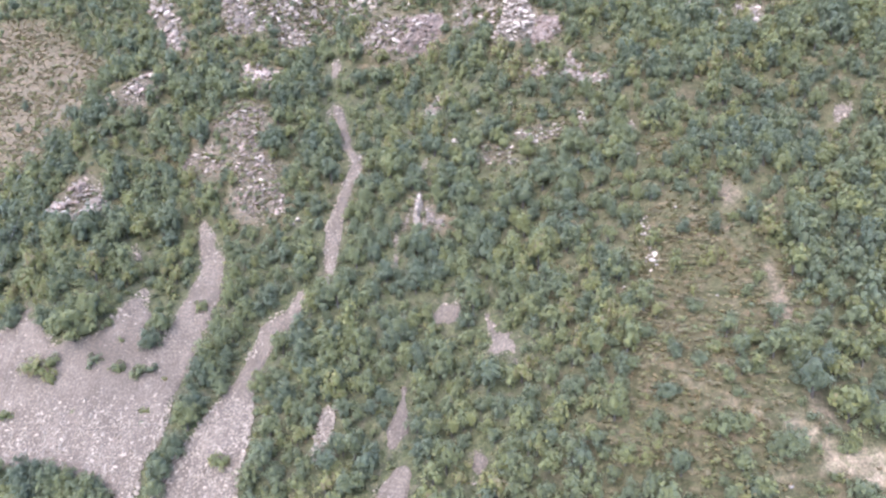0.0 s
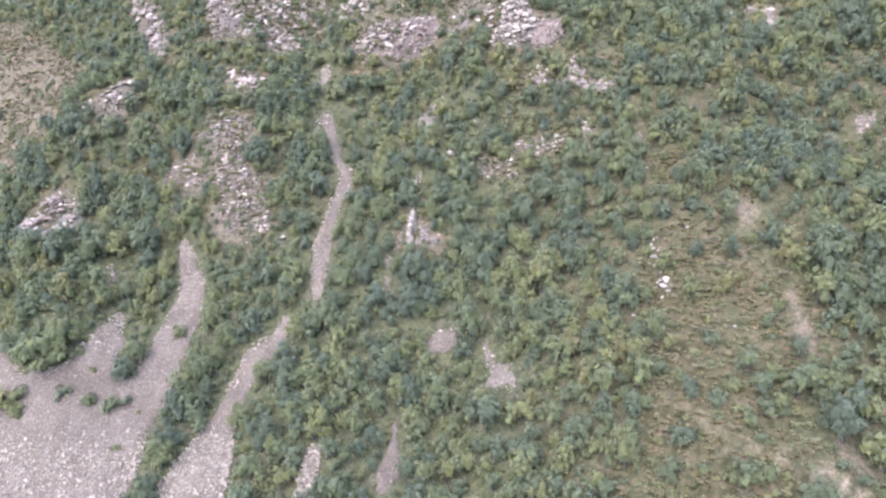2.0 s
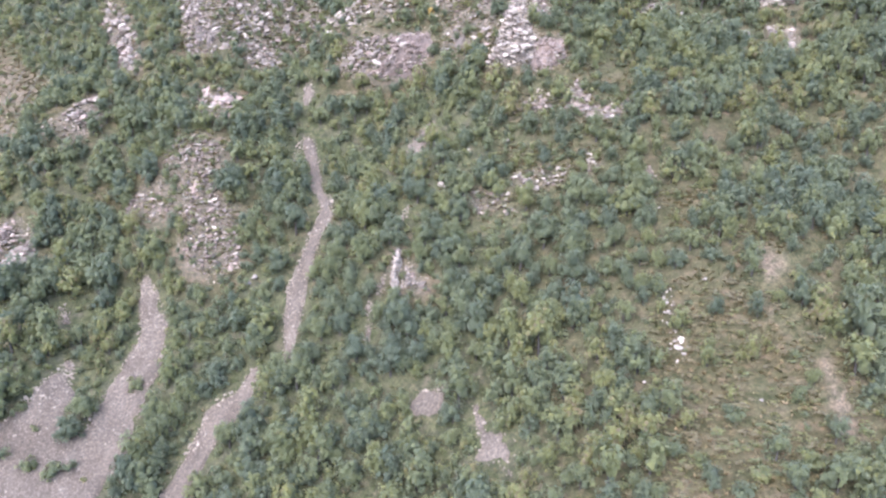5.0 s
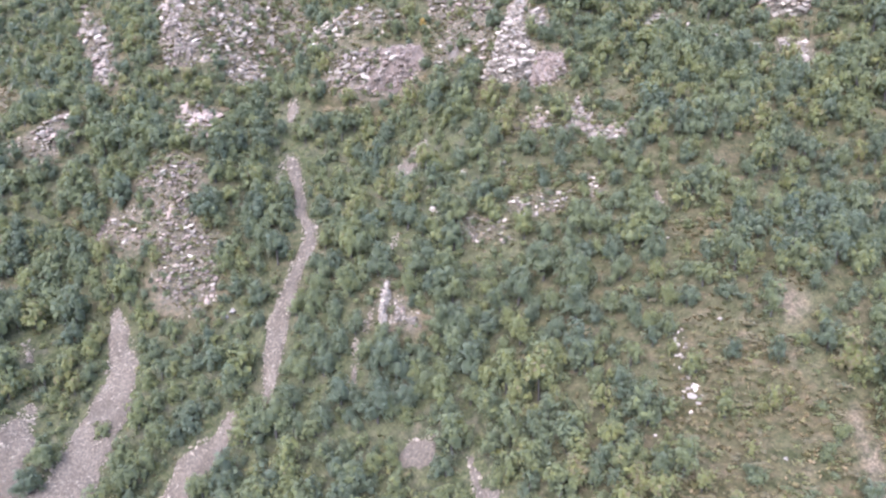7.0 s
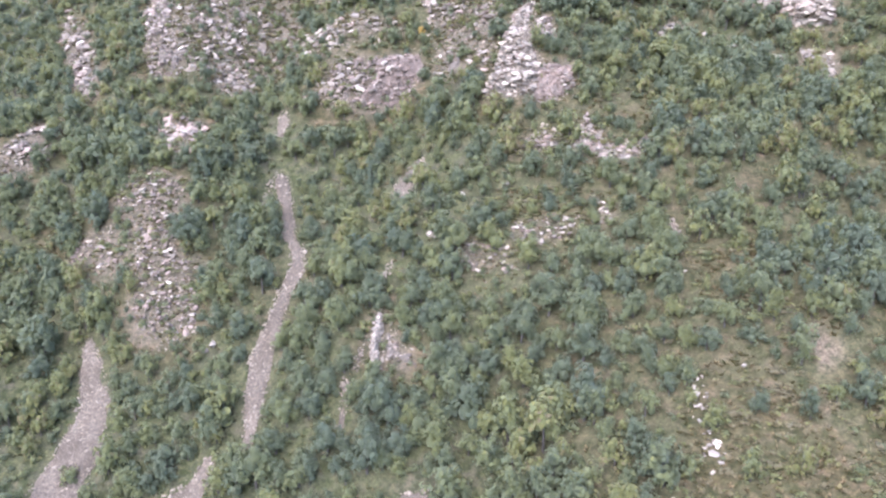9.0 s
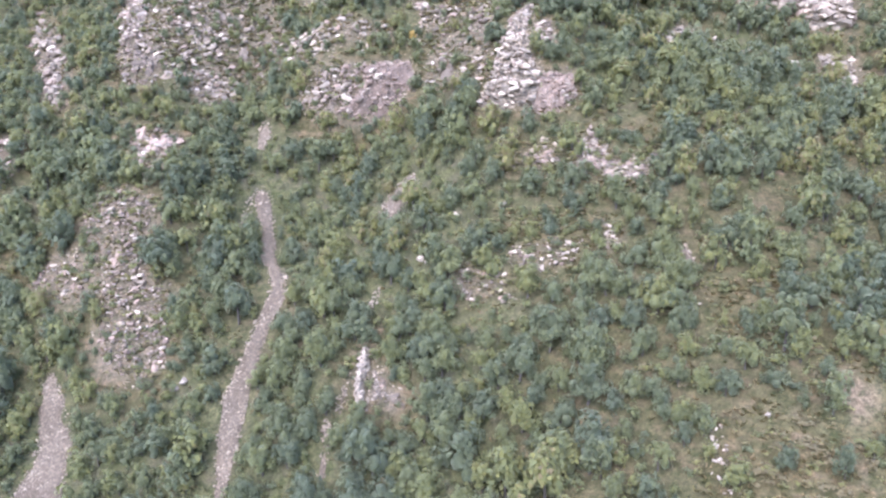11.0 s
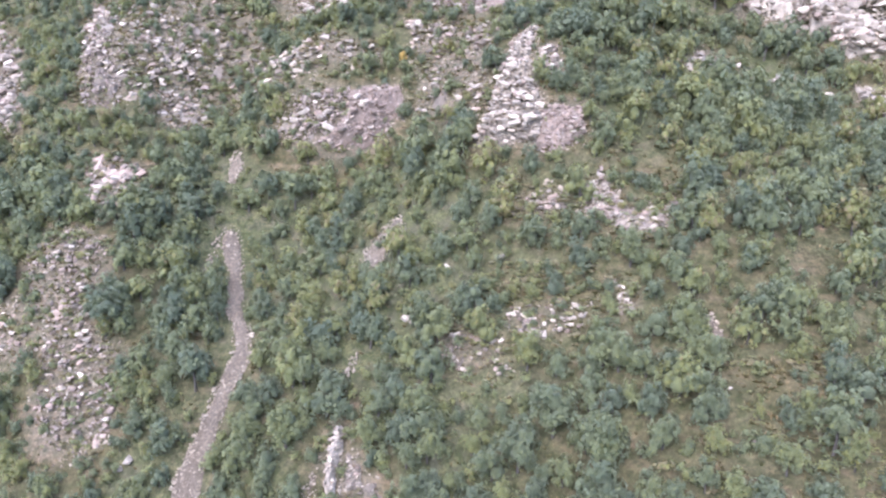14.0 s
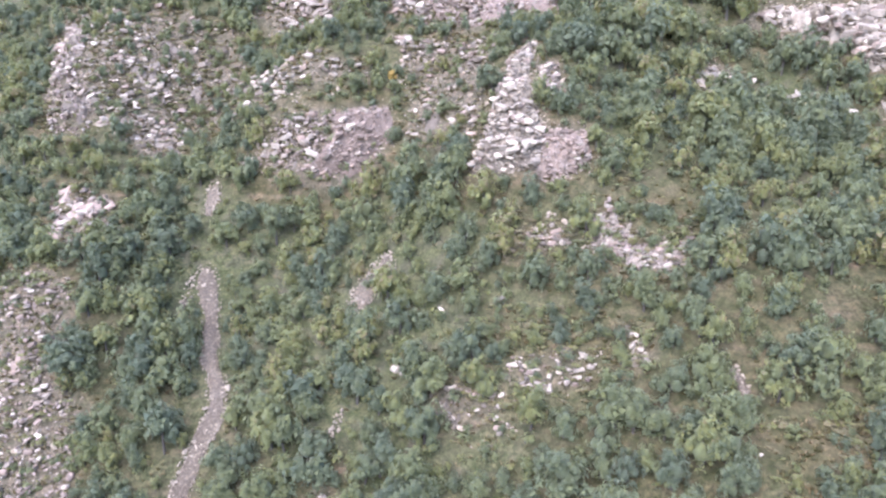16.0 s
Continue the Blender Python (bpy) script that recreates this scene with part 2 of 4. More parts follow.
LONE_BUSHES = [(-1.5, 186.7, 1.2), (-66.5, 135.9, 1.5), (-61.7, 135.3, 1.5), (-59.5, 136.5, 1.4), (-71.6, 137.2, 1.7), (-82.9, 136.4, 2.4), (-80.1, 137.2, 1.6), (-80.1, 135.0, 1.6), (-58.5, 128.6, 0.9), (-87.0, 130.8, 1.6), (-53.3, 149.9, 1.5), (-40.6, 116.6, 1.8), (-67.3, 141.2, 0.8), (-70.9, 143.2, 1.1), (-56.5, 134.9, 0.6), (-72.7, 129.5, 0.5), (-58.3, 126.7, 0.5), (41.7, 108.6, 1.4), (45.2, 105.4, 1.4), (46.3, 103.2, 1.0), (44.7, 110.8, 1.0), (50.0, 106.4, 1.2), (45.7, 99.2, 1.3), (44.5, 119.0, 1.1), (51.8, 111.2, 1.2), (35.5, 116.2, 1.4), (44.0, 98.9, 1.3), (60.0, 96.4, 1.4), (44.6, 122.0, 1.1), (44.6, 110.8, 1.2), (37.9, 113.6, 1.2), (36.7, 130.1, 1.3), (38.7, 180.8, 1.0), (37.3, 100.6, 1.1), (44.5, 92.8, 1.1), (58.3, 98.4, 1.2)]


# ---- plan of the slope ----
def value_noise(x, y, size, seed=0):
    """Smooth noise between -1 and 1 on arrays of plan places."""
    u, v = np.asarray(x, float) / size + 1000.5 + 17.3 * seed, np.asarray(y, float) / size + 1000.5 + 9.1 * seed
    i, j = np.floor(u).astype(np.int64), np.floor(v).astype(np.int64)
    fu, fv = u - i, v - j
    fu, fv = fu * fu * (3 - 2 * fu), fv * fv * (3 - 2 * fv)

    def corner(a, b):
        h = (a * 374761393 + b * 668265263 + seed * 362437) & 0x7FFFFFFF
        h = ((h ^ (h >> 13)) * 1274126177) & 0x7FFFFFFF
        return ((h ^ (h >> 16)) & 0xFFFF) / 32767.5 - 1

    return ((corner(i, j) * (1 - fu) + corner(i + 1, j) * fu) * (1 - fv)
            + (corner(i, j + 1) * (1 - fu) + corner(i + 1, j + 1) * fu) * fv)


def edge_depth(x, y, outline):
    """Metres inside (plus) or outside (minus) a closed outline, for arrays of places."""
    x, y = np.asarray(x, float), np.asarray(y, float)
    inside, near = np.zeros(x.shape, bool), np.full(x.shape, 1e9)
    for (ax, ay), (bx, by) in zip(outline, outline[1:] + outline[:1]):
        if ay != by:
            cross = (bx - ax) * (y - ay) / (by - ay) + ax
            inside ^= ((ay > y) != (by > y)) & (x < cross)
        k = np.clip(((x - ax) * (bx - ax) + (y - ay) * (by - ay)) / ((bx - ax) ** 2 + (by - ay) ** 2), 0, 1)
        near = np.minimum(near, np.hypot(x - ax - k * (bx - ax), y - ay - k * (by - ay)))
    return np.where(inside, near, -near)


def strip_depth(x, y, line):
    """Metres inside (plus) or outside (minus) a strip given by x, y and half width along its line."""
    x, y = np.asarray(x, float), np.asarray(y, float)
    best = np.full(x.shape, -1e9)
    for (ax, ay, aw), (bx, by, bw) in zip(line, line[1:]):
        k = np.clip(((x - ax) * (bx - ax) + (y - ay) * (by - ay)) / ((bx - ax) ** 2 + (by - ay) ** 2 + 1e-9), 0, 1)
        best = np.maximum(best, aw + k * (bw - aw) - np.hypot(x - ax - k * (bx - ax), y - ay - k * (by - ay)))
    return best


def scree_depth(x, y):
    parts = [strip_depth(x, y, s) for s in (CHUTE_UPPER, CHUTE_LOWER, CHUTE_WEST, CHUTE_STUB, *SCREE_PATCHES)]
    return np.maximum.reduce(parts + [edge_depth(x, y, FAN)])


def open_depth(x, y):
    return np.maximum.reduce([edge_depth(x, y, s) for s in (MEADOW, DRY_SLOPE, *GLADES)])


def earth_depth(x, y):
    return np.maximum.reduce([strip_depth(x, y, s) for s in EARTH])


OUTCROPS = (PILLAR, PILLAR_FOOT, PINK_FACE, PINK_SHOULDER, CRAG, CRAG_WING, CRAG_TOP, PILLAR_SIDE, WEST_ROCK, WEST_RIB, NORTH_RIB,
            EAST_CLIFF, EAST_STEP, EAST_LEDGE, GULLY_RIB, NORTH_LEDGE, BAND, BAND_WEST, SPIRE, SPIRE_FOOT)
FIELDS = (FIELD_EAST, FIELD_MID, FIELD_LOW, FIELD_LOWER, FIELD_ROW, FIELD_CREST, FIELD_NORTH, FIELD_GULLY, FIELD_TOP,
          FIELD_CRAG, FIELD_WEST)


def rock_depth(x, y):
    return np.maximum.reduce([edge_depth(x, y, s) for s in OUTCROPS])


def field_depth(x, y):
    return np.maximum.reduce([edge_depth(x, y, s) for s in FIELDS])


def ground_z(x, y):
    """Height of the ground: a tilted mountainside with spurs and gullies, a valley floor below and a crest above."""
    x, y = np.asarray(x, float), np.asarray(y, float)
    xs = x / (1 + (np.abs(x) / 260) ** 4) ** 0.25
    z = SLOPE[0] + SLOPE[1] * xs + SLOPE[2] * (y - 160)
    for cx, cy, spread, rise in SPURS:
        z = z + rise * np.exp(-((x - cx) ** 2 + (y - cy) ** 2) / (2 * spread**2))
    far = np.clip((np.hypot(x, y - 160) - 160) / 200, 0, 1)
    z = z + far * (14 * value_noise(x, y, 90, 3) + 5 * value_noise(x, y, 35, 4))
    back = 300 + 25 * value_noise(x, y, 160, 5) - 0.45 * (y - 430)
    z = -12 * np.logaddexp(-z / 12, -back / 12)
    z = 5 * np.logaddexp(z / 5, (3 + 2 * value_noise(x, y, 60, 6)) / 5)
    z = z + 0.45 * value_noise(x, y, 7, 1) + 0.18 * value_noise(x, y, 2.6, 2)
    return z


def ground_normal(x, y):
    e = 1.5
    gx = (ground_z(x + e, y) - ground_z(x - e, y)) / (2 * e)
    gy = (ground_z(x, y + e) - ground_z(x, y - e)) / (2 * e)
    n = np.stack([-gx, -gy, np.ones_like(gx)], -1)
    return n / np.linalg.norm(n, axis=-1, keepdims=True)


# ---- materials ----
def node_material(name, roughness=0.9, specular=0.2):
    m = bpy.data.materials.new(name)
    m.use_nodes = True
    b = m.node_tree.nodes["Principled BSDF"]
    b.inputs["Roughness"].default_value = roughness
    b.inputs["Specular IOR Level"].default_value = specular
    return m, m.node_tree.nodes, m.node_tree.links, b


def noise_fac(nodes, links, scale, detail=4.0, rough=0.6, stretch=None):
    tex = nodes.new("ShaderNodeTexNoise")
    tex.inputs["Scale"].default_value, tex.inputs["Detail"].default_value = scale, detail
    tex.inputs["Roughness"].default_value = rough
    geo = nodes.new("ShaderNodeNewGeometry")
    if stretch:
        mul = nodes.new("ShaderNodeVectorMath")
        mul.operation = "MULTIPLY"
        mul.inputs[1].default_value = stretch
        links.new(geo.outputs["Position"], mul.inputs[0])
        links.new(mul.outputs[0], tex.inputs["Vector"])
    else:
        links.new(geo.outputs["Position"], tex.inputs["Vector"])
    return tex.outputs["Fac"]


def ramp(nodes, links, fac, stops):
    r = nodes.new("ShaderNodeValToRGB")
    while len(r.color_ramp.elements) < len(stops):
        r.color_ramp.elements.new(0.5)
    for e, (p, c) in zip(r.color_ramp.elements, stops):
        e.position, e.color = p, (*c, 1)
    links.new(fac, r.inputs[0])
    return r.outputs[0]


def blend(nodes, links, fac, a, b, mode="MIX"):
    m = nodes.new("ShaderNodeMix")
    m.data_type, m.blend_type = "RGBA", mode
    for value, socket in ((fac, m.inputs[0]), (a, m.inputs[6]), (b, m.inputs[7])):
        if isinstance(value, (int, float)):
            socket.default_value = value
        elif isinstance(value, tuple):
            socket.default_value = (*value, 1)
        else:
            links.new(value, socket)
    return m.outputs[2]


def arith(nodes, links, op, a, b):
    m = nodes.new("ShaderNodeMath")
    m.operation = op
    for value, socket in ((a, m.inputs[0]), (b, m.inputs[1])):
        if isinstance(value, (int, float)):
            socket.default_value = value
        else:
            links.new(value, socket)
    return m.outputs[0]


def attribute(nodes, name):
    a = nodes.new("ShaderNodeAttribute")
    a.attribute_name = name
    return a.outputs["Fac"]


def bump(nodes, links, bsdf, fac, distance, strength=0.6):
    b = nodes.new("ShaderNodeBump")
    b.inputs["Distance"].default_value, b.inputs["Strength"].default_value = distance, strength
    links.new(fac, b.inputs["Height"])
    links.new(b.outputs[0], bsdf.inputs["Normal"])


def ground_material():
    m, n, l, b = node_material("slope_ground", 0.95, 0.1)
    coarse, mid, fine = noise_fac(n, l, 0.09), noise_fac(n, l, 0.45, 6), noise_fac(n, l, 2.6, 6, 0.7)
    litter = ramp(n, l, mid, [(0.3, (0.050, 0.054, 0.032)), (0.55, (0.074, 0.074, 0.046)), (0.78, (0.108, 0.096, 0.071))])
    streak = noise_fac(n, l, 1.0, 5, 0.65, (0.16, 0.16, 1.1))
    grass = ramp(n, l, streak, [(0.36, (0.052, 0.049, 0.025)), (0.5, (0.073, 0.063, 0.034)), (0.6, (0.098, 0.078, 0.048)), (0.72, (0.136, 0.107, 0.074))])
    grass = blend(n, l, 0.6, grass, ramp(n, l, mid, [(0.3, (0.75, 0.82, 0.75)), (0.5, (1, 1, 1)), (0.7, (1.3, 1.22, 1.2))]), "MULTIPLY")
    green = ramp(n, l, fine, [(0.3, (0.058, 0.066, 0.033)), (0.7, (0.10, 0.098, 0.055))])
    grass = blend(n, l, ramp(n, l, coarse, [(0.48, (0, 0, 0)), (0.7, (0.6, 0.6, 0.6))]), grass, green)
    ground = blend(n, l, attribute(n, "grass"), litter, grass)
    moss = ramp(n, l, noise_fac(n, l, 0.33, 4, 0.7), [(0.40, (0, 0, 0)), (0.54, (0.85, 0.85, 0.85))])
    moss = arith(n, l, "MULTIPLY", moss, arith(n, l, "SUBTRACT", 1.0, arith(n, l, "MULTIPLY", attribute(n, "grass"), 0.8)))
    ground = blend(n, l, moss, ground, ramp(n, l, fine, [(0.35, (0.050, 0.058, 0.028)), (0.65, (0.092, 0.096, 0.046))]))
    earth = ramp(n, l, fine, [(0.3, (0.110, 0.089, 0.063)), (0.7, (0.18, 0.149, 0.108))])
    ground = blend(n, l, attribute(n, "earth"), ground, earth)
    stony = ramp(n, l, fine, [(0.3, (0.088, 0.076, 0.056)), (0.55, (0.125, 0.106, 0.082)), (0.75, (0.18, 0.154, 0.124))])
    ground = blend(n, l, attribute(n, "stony"), ground, stony)
    ground = blend(n, l, attribute(n, "sand"), ground, ramp(n, l, fine, [(0.3, (0.19, 0.155, 0.105)), (0.7, (0.32, 0.265, 0.185))]))
    ground = blend(n, l, 0.55, ground, ramp(n, l, fine, [(0.34, (0.2, 0.21, 0.2)), (0.5, (0.95, 0.93, 0.9)), (0.66, (1.5, 1.42, 1.35))]), "MULTIPLY")
    patchy = ramp(n, l, noise_fac(n, l, 0.9, 3, 0.6), [(0.36, (0.55, 0.64, 0.52)), (0.5, (1, 1, 1)), (0.66, (1.3, 1.22, 1.2))])
    ground = blend(n, l, 0.8, ground, patchy, "MULTIPLY")
    l.new(ground, b.inputs["Base Color"])
    bump(n, l, b, fine, 0.35, 0.8)
    return m


def scree_material():
    m, n, l, b = node_material("scree_gravel", 0.95, 0.1)
    coarse, mid, fine = noise_fac(n, l, 0.12), noise_fac(n, l, 1.1, 6, 0.7), noise_fac(n, l, 5.0, 6, 0.75)
    base = ramp(n, l, coarse, [(0.35, (0.108, 0.090, 0.070)), (0.65, (0.146, 0.122, 0.095))])
    grain = ramp(n, l, fine, [(0.32, (0.5, 0.49, 0.48)), (0.5, (0.92, 0.92, 0.92)), (0.66, (1.6, 1.58, 1.55))])
    base = blend(n, l, 0.8, base, grain, "MULTIPLY")
    chips = ramp(n, l, noise_fac(n, l, 2.3, 3, 0.6), [(0.36, (0.72, 0.71, 0.7)), (0.52, (1, 1, 1)), (0.64, (1.5, 1.48, 1.45))])
    base = blend(n, l, 0.75, base, chips, "MULTIPLY")
    base = blend(n, l, ramp(n, l, mid, [(0.6, (0, 0, 0)), (0.75, (0.45, 0.45, 0.45))]), base, (0.19, 0.17, 0.15))
    runs = ramp(n, l, noise_fac(n, l, 0.4, 5, 0.7, (1.0, 0.2, 0.2)), [(0.36, (0.74, 0.72, 0.70)), (0.52, (1, 1, 1)), (0.68, (1.22, 1.2, 1.18))])
    base = blend(n, l, 0.55, base, runs, "MULTIPLY")
    l.new(base, b.inputs["Base Color"])
    bump(n, l, b, fine, 0.25, 0.9)
    return m


def rock_material(name, light, mid_tone, stain, per_island=False):
    m, n, l, b = node_material(name, 0.88, 0.25)
    coarse, streak, fine = noise_fac(n, l, 0.5, 5), noise_fac(n, l, 1.2, 6, 0.7, (1, 1, 2.5)), noise_fac(n, l, 5.5, 5, 0.7)
    base = ramp(n, l, streak, [(0.3, mid_tone), (0.55, light), (0.85, tuple(min(0.82, 1.18 * c) for c in light))])
    base = blend(n, l, ramp(n, l, coarse, [(0.52, (0, 0, 0)), (0.72, (0.75, 0.75, 0.75))]), base, stain)
    if per_island:
        var = n.new("ShaderNodeNewGeometry").outputs["Random Per Island"]
    else:
        var = n.new("ShaderNodeObjectInfo").outputs["Random"]
    tones = (0.62, 0.8, 1.0, 1.25) if per_island else (0.42, 0.72, 1.0, 1.4)
    tone = ramp(n, l, var, [(p, (t, 0.98 * t, 0.96 * t)) for p, t in zip((0.0, 0.45, 0.8, 1.0), tones)])
    base = blend(n, l, 0.8, base, tone, "MULTIPLY")
    base = blend(n, l, 0.4, base, ramp(n, l, fine, [(0.3, (0.5, 0.5, 0.48)), (0.6, (1.1, 1.1, 1.1))]), "MULTIPLY")
    l.new(base, b.inputs["Base Color"])
    bump(n, l, b, fine, 0.12, 0.8)
    return m


def leaf_material(name, single):
    """Broadleaf foliage; 'single' varies from tree to tree by the object, else by a tint stored with each tree."""
    m, n, l, b = node_material(name, 0.6, 0.35)
    # pale green sheen stands in for haze, lifting the dark foliage
    b.inputs["Sheen Weight"].default_value, b.inputs["Sheen Roughness"].default_value = 0.3, 0.5
    b.inputs["Sheen Tint"].default_value = (0.92, 1.0, 0.78, 1)
    tint = attribute(n, "tint")
    if single:
        tint = arith(n, l, "ADD", tint, arith(n, l, "MULTIPLY", n.new("ShaderNodeObjectInfo").outputs["Random"], 0.7))
    drift = arith(n, l, "MULTIPLY", arith(n, l, "SUBTRACT", noise_fac(n, l, 0.035, 3), 0.5), 0.5)
    tint = arith(n, l, "ADD", tint, drift)
    colour = ramp(n, l, tint, [(0.0, LEAF_TONES[0]), (0.35, LEAF_TONES[1]), (0.68, LEAF_TONES[2]), (0.88, LEAF_TONES[3]),
                               (1.0, LEAF_TONES[4])])
    colour = blend(n, l, 0.5, colour, ramp(n, l, noise_fac(n, l, 3.2, 4, 0.7), [(0.3, (0.72, 0.75, 0.76)), (0.7, (1.36, 1.33, 1.22))]), "MULTIPLY")
    l.new(colour, b.inputs["Base Color"])
    bump(n, l, b, noise_fac(n, l, 4.5, 4, 0.7), 0.3, 0.7)
    thin = n.new("ShaderNodeBsdfTranslucent")
    l.new(colour, thin.inputs[0])
    mix = n.new("ShaderNodeMixShader")
    mix.inputs[0].default_value = 0.45
    l.new(b.outputs[0], mix.inputs[1])
    l.new(thin.outputs[0], mix.inputs[2])
    l.new(mix.outputs[0], n["Material Output"].inputs[0])
    return m


def bark_material():
    m, n, l, b = node_material("grey_bark", 0.9, 0.2)
    l.new(ramp(n, l, noise_fac(n, l, 6, 5, 0.7, (1, 1, 0.3)), [(0.3, (0.045, 0.04, 0.034)), (0.7, (0.11, 0.10, 0.088))]), b.inputs["Base Color"])
    return m


def tuft_material():
    m, n, l, b = node_material("dry_grass", 0.85, 0.15)
    t = arith(n, l, "ADD", attribute(n, "tint"), arith(n, l, "SUBTRACT", noise_fac(n, l, 0.09, 3), 0.5))
    l.new(ramp(n, l, t, [(0.0, (0.075, 0.078, 0.032)), (0.35, (0.12, 0.108, 0.046)), (0.65, (0.155, 0.122, 0.062)), (1.0, (0.20, 0.152, 0.085))]),
          b.inputs["Base Color"])
    return m


LEAF_TONES = [(0.090, 0.116, 0.074), (0.124, 0.147, 0.076), (0.164, 0.180, 0.072), (0.214, 0.214, 0.070), (0.200, 0.164, 0.086)]
M_GROUND, M_SCREE = ground_material(), scree_material()
M_ROCK = rock_material("pale_limestone", (0.405, 0.355, 0.292), (0.232, 0.201, 0.163), (0.250, 0.212, 0.170))
M_ROCK_WHITE = rock_material("white_limestone", (0.37, 0.33, 0.278), (0.26, 0.23, 0.19), (0.28, 0.245, 0.205))
M_ROCK_PINK = rock_material("pinkish_limestone", (0.262, 0.204, 0.166), (0.170, 0.133, 0.110), (0.23, 0.198, 0.168))
M_ROCK_DULL = rock_material("weathered_limestone", (0.222, 0.190, 0.154), (0.136, 0.115, 0.093), (0.175, 0.142, 0.110))
M_STONES = rock_material("loose_stones", (0.305, 0.262, 0.204), (0.200, 0.170, 0.132), (0.235, 0.198, 0.152), True)
M_RUBBLE_PINK = rock_material("pinkish_rubble", (0.270, 0.218, 0.185), (0.180, 0.148, 0.126), (0.24, 0.21, 0.186), True)
M_LEAF_ONE, M_LEAF_WOOD = leaf_material("tree_leaves", True), leaf_material("wood_leaves", False)
M_LEAF_AUTUMN, autumn_nodes, autumn_links, autumn_bsdf = node_material("autumn_leaves", 0.65, 0.3)
autumn_links.new(ramp(autumn_nodes, autumn_links, noise_fac(autumn_nodes, autumn_links, 3.0), [(0.3, (0.22, 0.15, 0.05)), (0.7, (0.38, 0.26, 0.06))]), autumn_bsdf.inputs["Base Color"])
M_BARK, M_TUFT = bark_material(), tuft_material()
M_CABLE, _, _, cable_bsdf = node_material("weathered_steel", 0.5, 0.5)
cable_bsdf.inputs["Base Color"].default_value, cable_bsdf.inputs["Metallic"].default_value = (0.16, 0.165, 0.16, 1), 0.5


# ---- mesh helpers ----
def quad_mesh(name, verts, quads, materials, slots=None, tint=None, smooth=False):
    """A mesh from arrays of places and faces that all have the same number of corners."""
    me = bpy.data.meshes.new(name)
    verts, quads = np.asarray(verts, np.float32), np.asarray(quads, np.int32)
    me.vertices.add(len(verts))
    me.vertices.foreach_set("co", verts.ravel())
    me.loops.add(quads.size)
    me.loops.foreach_set("vertex_index", quads.ravel())
    me.polygons.add(len(quads))
    me.polygons.foreach_set("loop_start", np.arange(0, quads.size, quads.shape[1], dtype=np.int32))
    for m in materials:
        me.materials.append(m)
    if slots is not None:
        me.polygons.foreach_set("material_index", np.asarray(slots, np.int32))
    me.polygons.foreach_set("use_smooth", np.full(len(quads), smooth))
    for key, values in (tint or {}).items():
        me.attributes.new(key, "FLOAT", "POINT").data.foreach_set("value", np.asarray(values, np.float32))
    me.update(calc_edges=True)
    return me


def part(name, me, parent, label=""):
    ob = new(name, me)
    ob.parent = parent
    if label:
        tagged(ob, label)
    return ob


def joined(templates, picks, places, turns, sizes):
    """Copies of small templates (verts, quads) laid out as one set of arrays. Returns verts, quads and each vertex's copy."""
    verts, quads, owner, start = [], [], [], 0
    for k, (tv, tq) in enumerate(templates):
        ids = np.flatnonzero(picks == k)
        if not len(ids):
            continue
        v = np.einsum("nij,vj->nvi", turns[ids] * sizes[ids][:, None, :], tv) + places[ids][:, None, :]
        q = tq[None] + (np.arange(len(ids)) * len(tv))[:, None, None] + start
        verts.append(v.reshape(-1, 3)), quads.append(q.reshape(-1, tq.shape[1])), owner.append(np.repeat(ids, len(tv)))
        start += len(ids) * len(tv)
    return np.concatenate(verts), np.concatenate(quads), np.concatenate(owner)


def spins(angles):
    c, s, o = np.cos(angles), np.sin(angles), np.zeros_like(angles)
    return np.stack([np.stack([c, -s, o], -1), np.stack([s, c, o], -1), np.stack([o, o, o + 1], -1)], -2)


def tumbles(rng, count, tip):
    """Random turns about the upright, tipped over by about 'tip' radians."""
    half = rng.uniform(0, math.pi, count)
    q = np.stack([np.cos(half), rng.normal(size=count) * tip / 2, rng.normal(size=count) * tip / 2, np.sin(half)], -1)
    w, x, y, z = (q / np.linalg.norm(q, axis=1, keepdims=True)).T
    return np.stack([np.stack([1 - 2 * (y * y + z * z), 2 * (x * y - z * w), 2 * (x * z + y * w)], -1),
                     np.stack([2 * (x * y + z * w), 1 - 2 * (x * x + z * z), 2 * (y * z - x * w)], -1),
                     np.stack([2 * (x * z - y * w), 2 * (y * z + x * w), 1 - 2 * (x * x + y * y)], -1)], -2)


# ---- ground ----
def spaced(low, high, step, reach):
    """Grid lines: even between low and high, wider and wider beyond."""
    inner = np.arange(low, high + step / 2, step)
    grow = step * np.cumsum(1.16 ** np.arange(1, 80))
    grow = np.append(grow[grow < reach], reach)
    return np.concatenate([low - grow[::-1], inner, inner[-1] + grow])


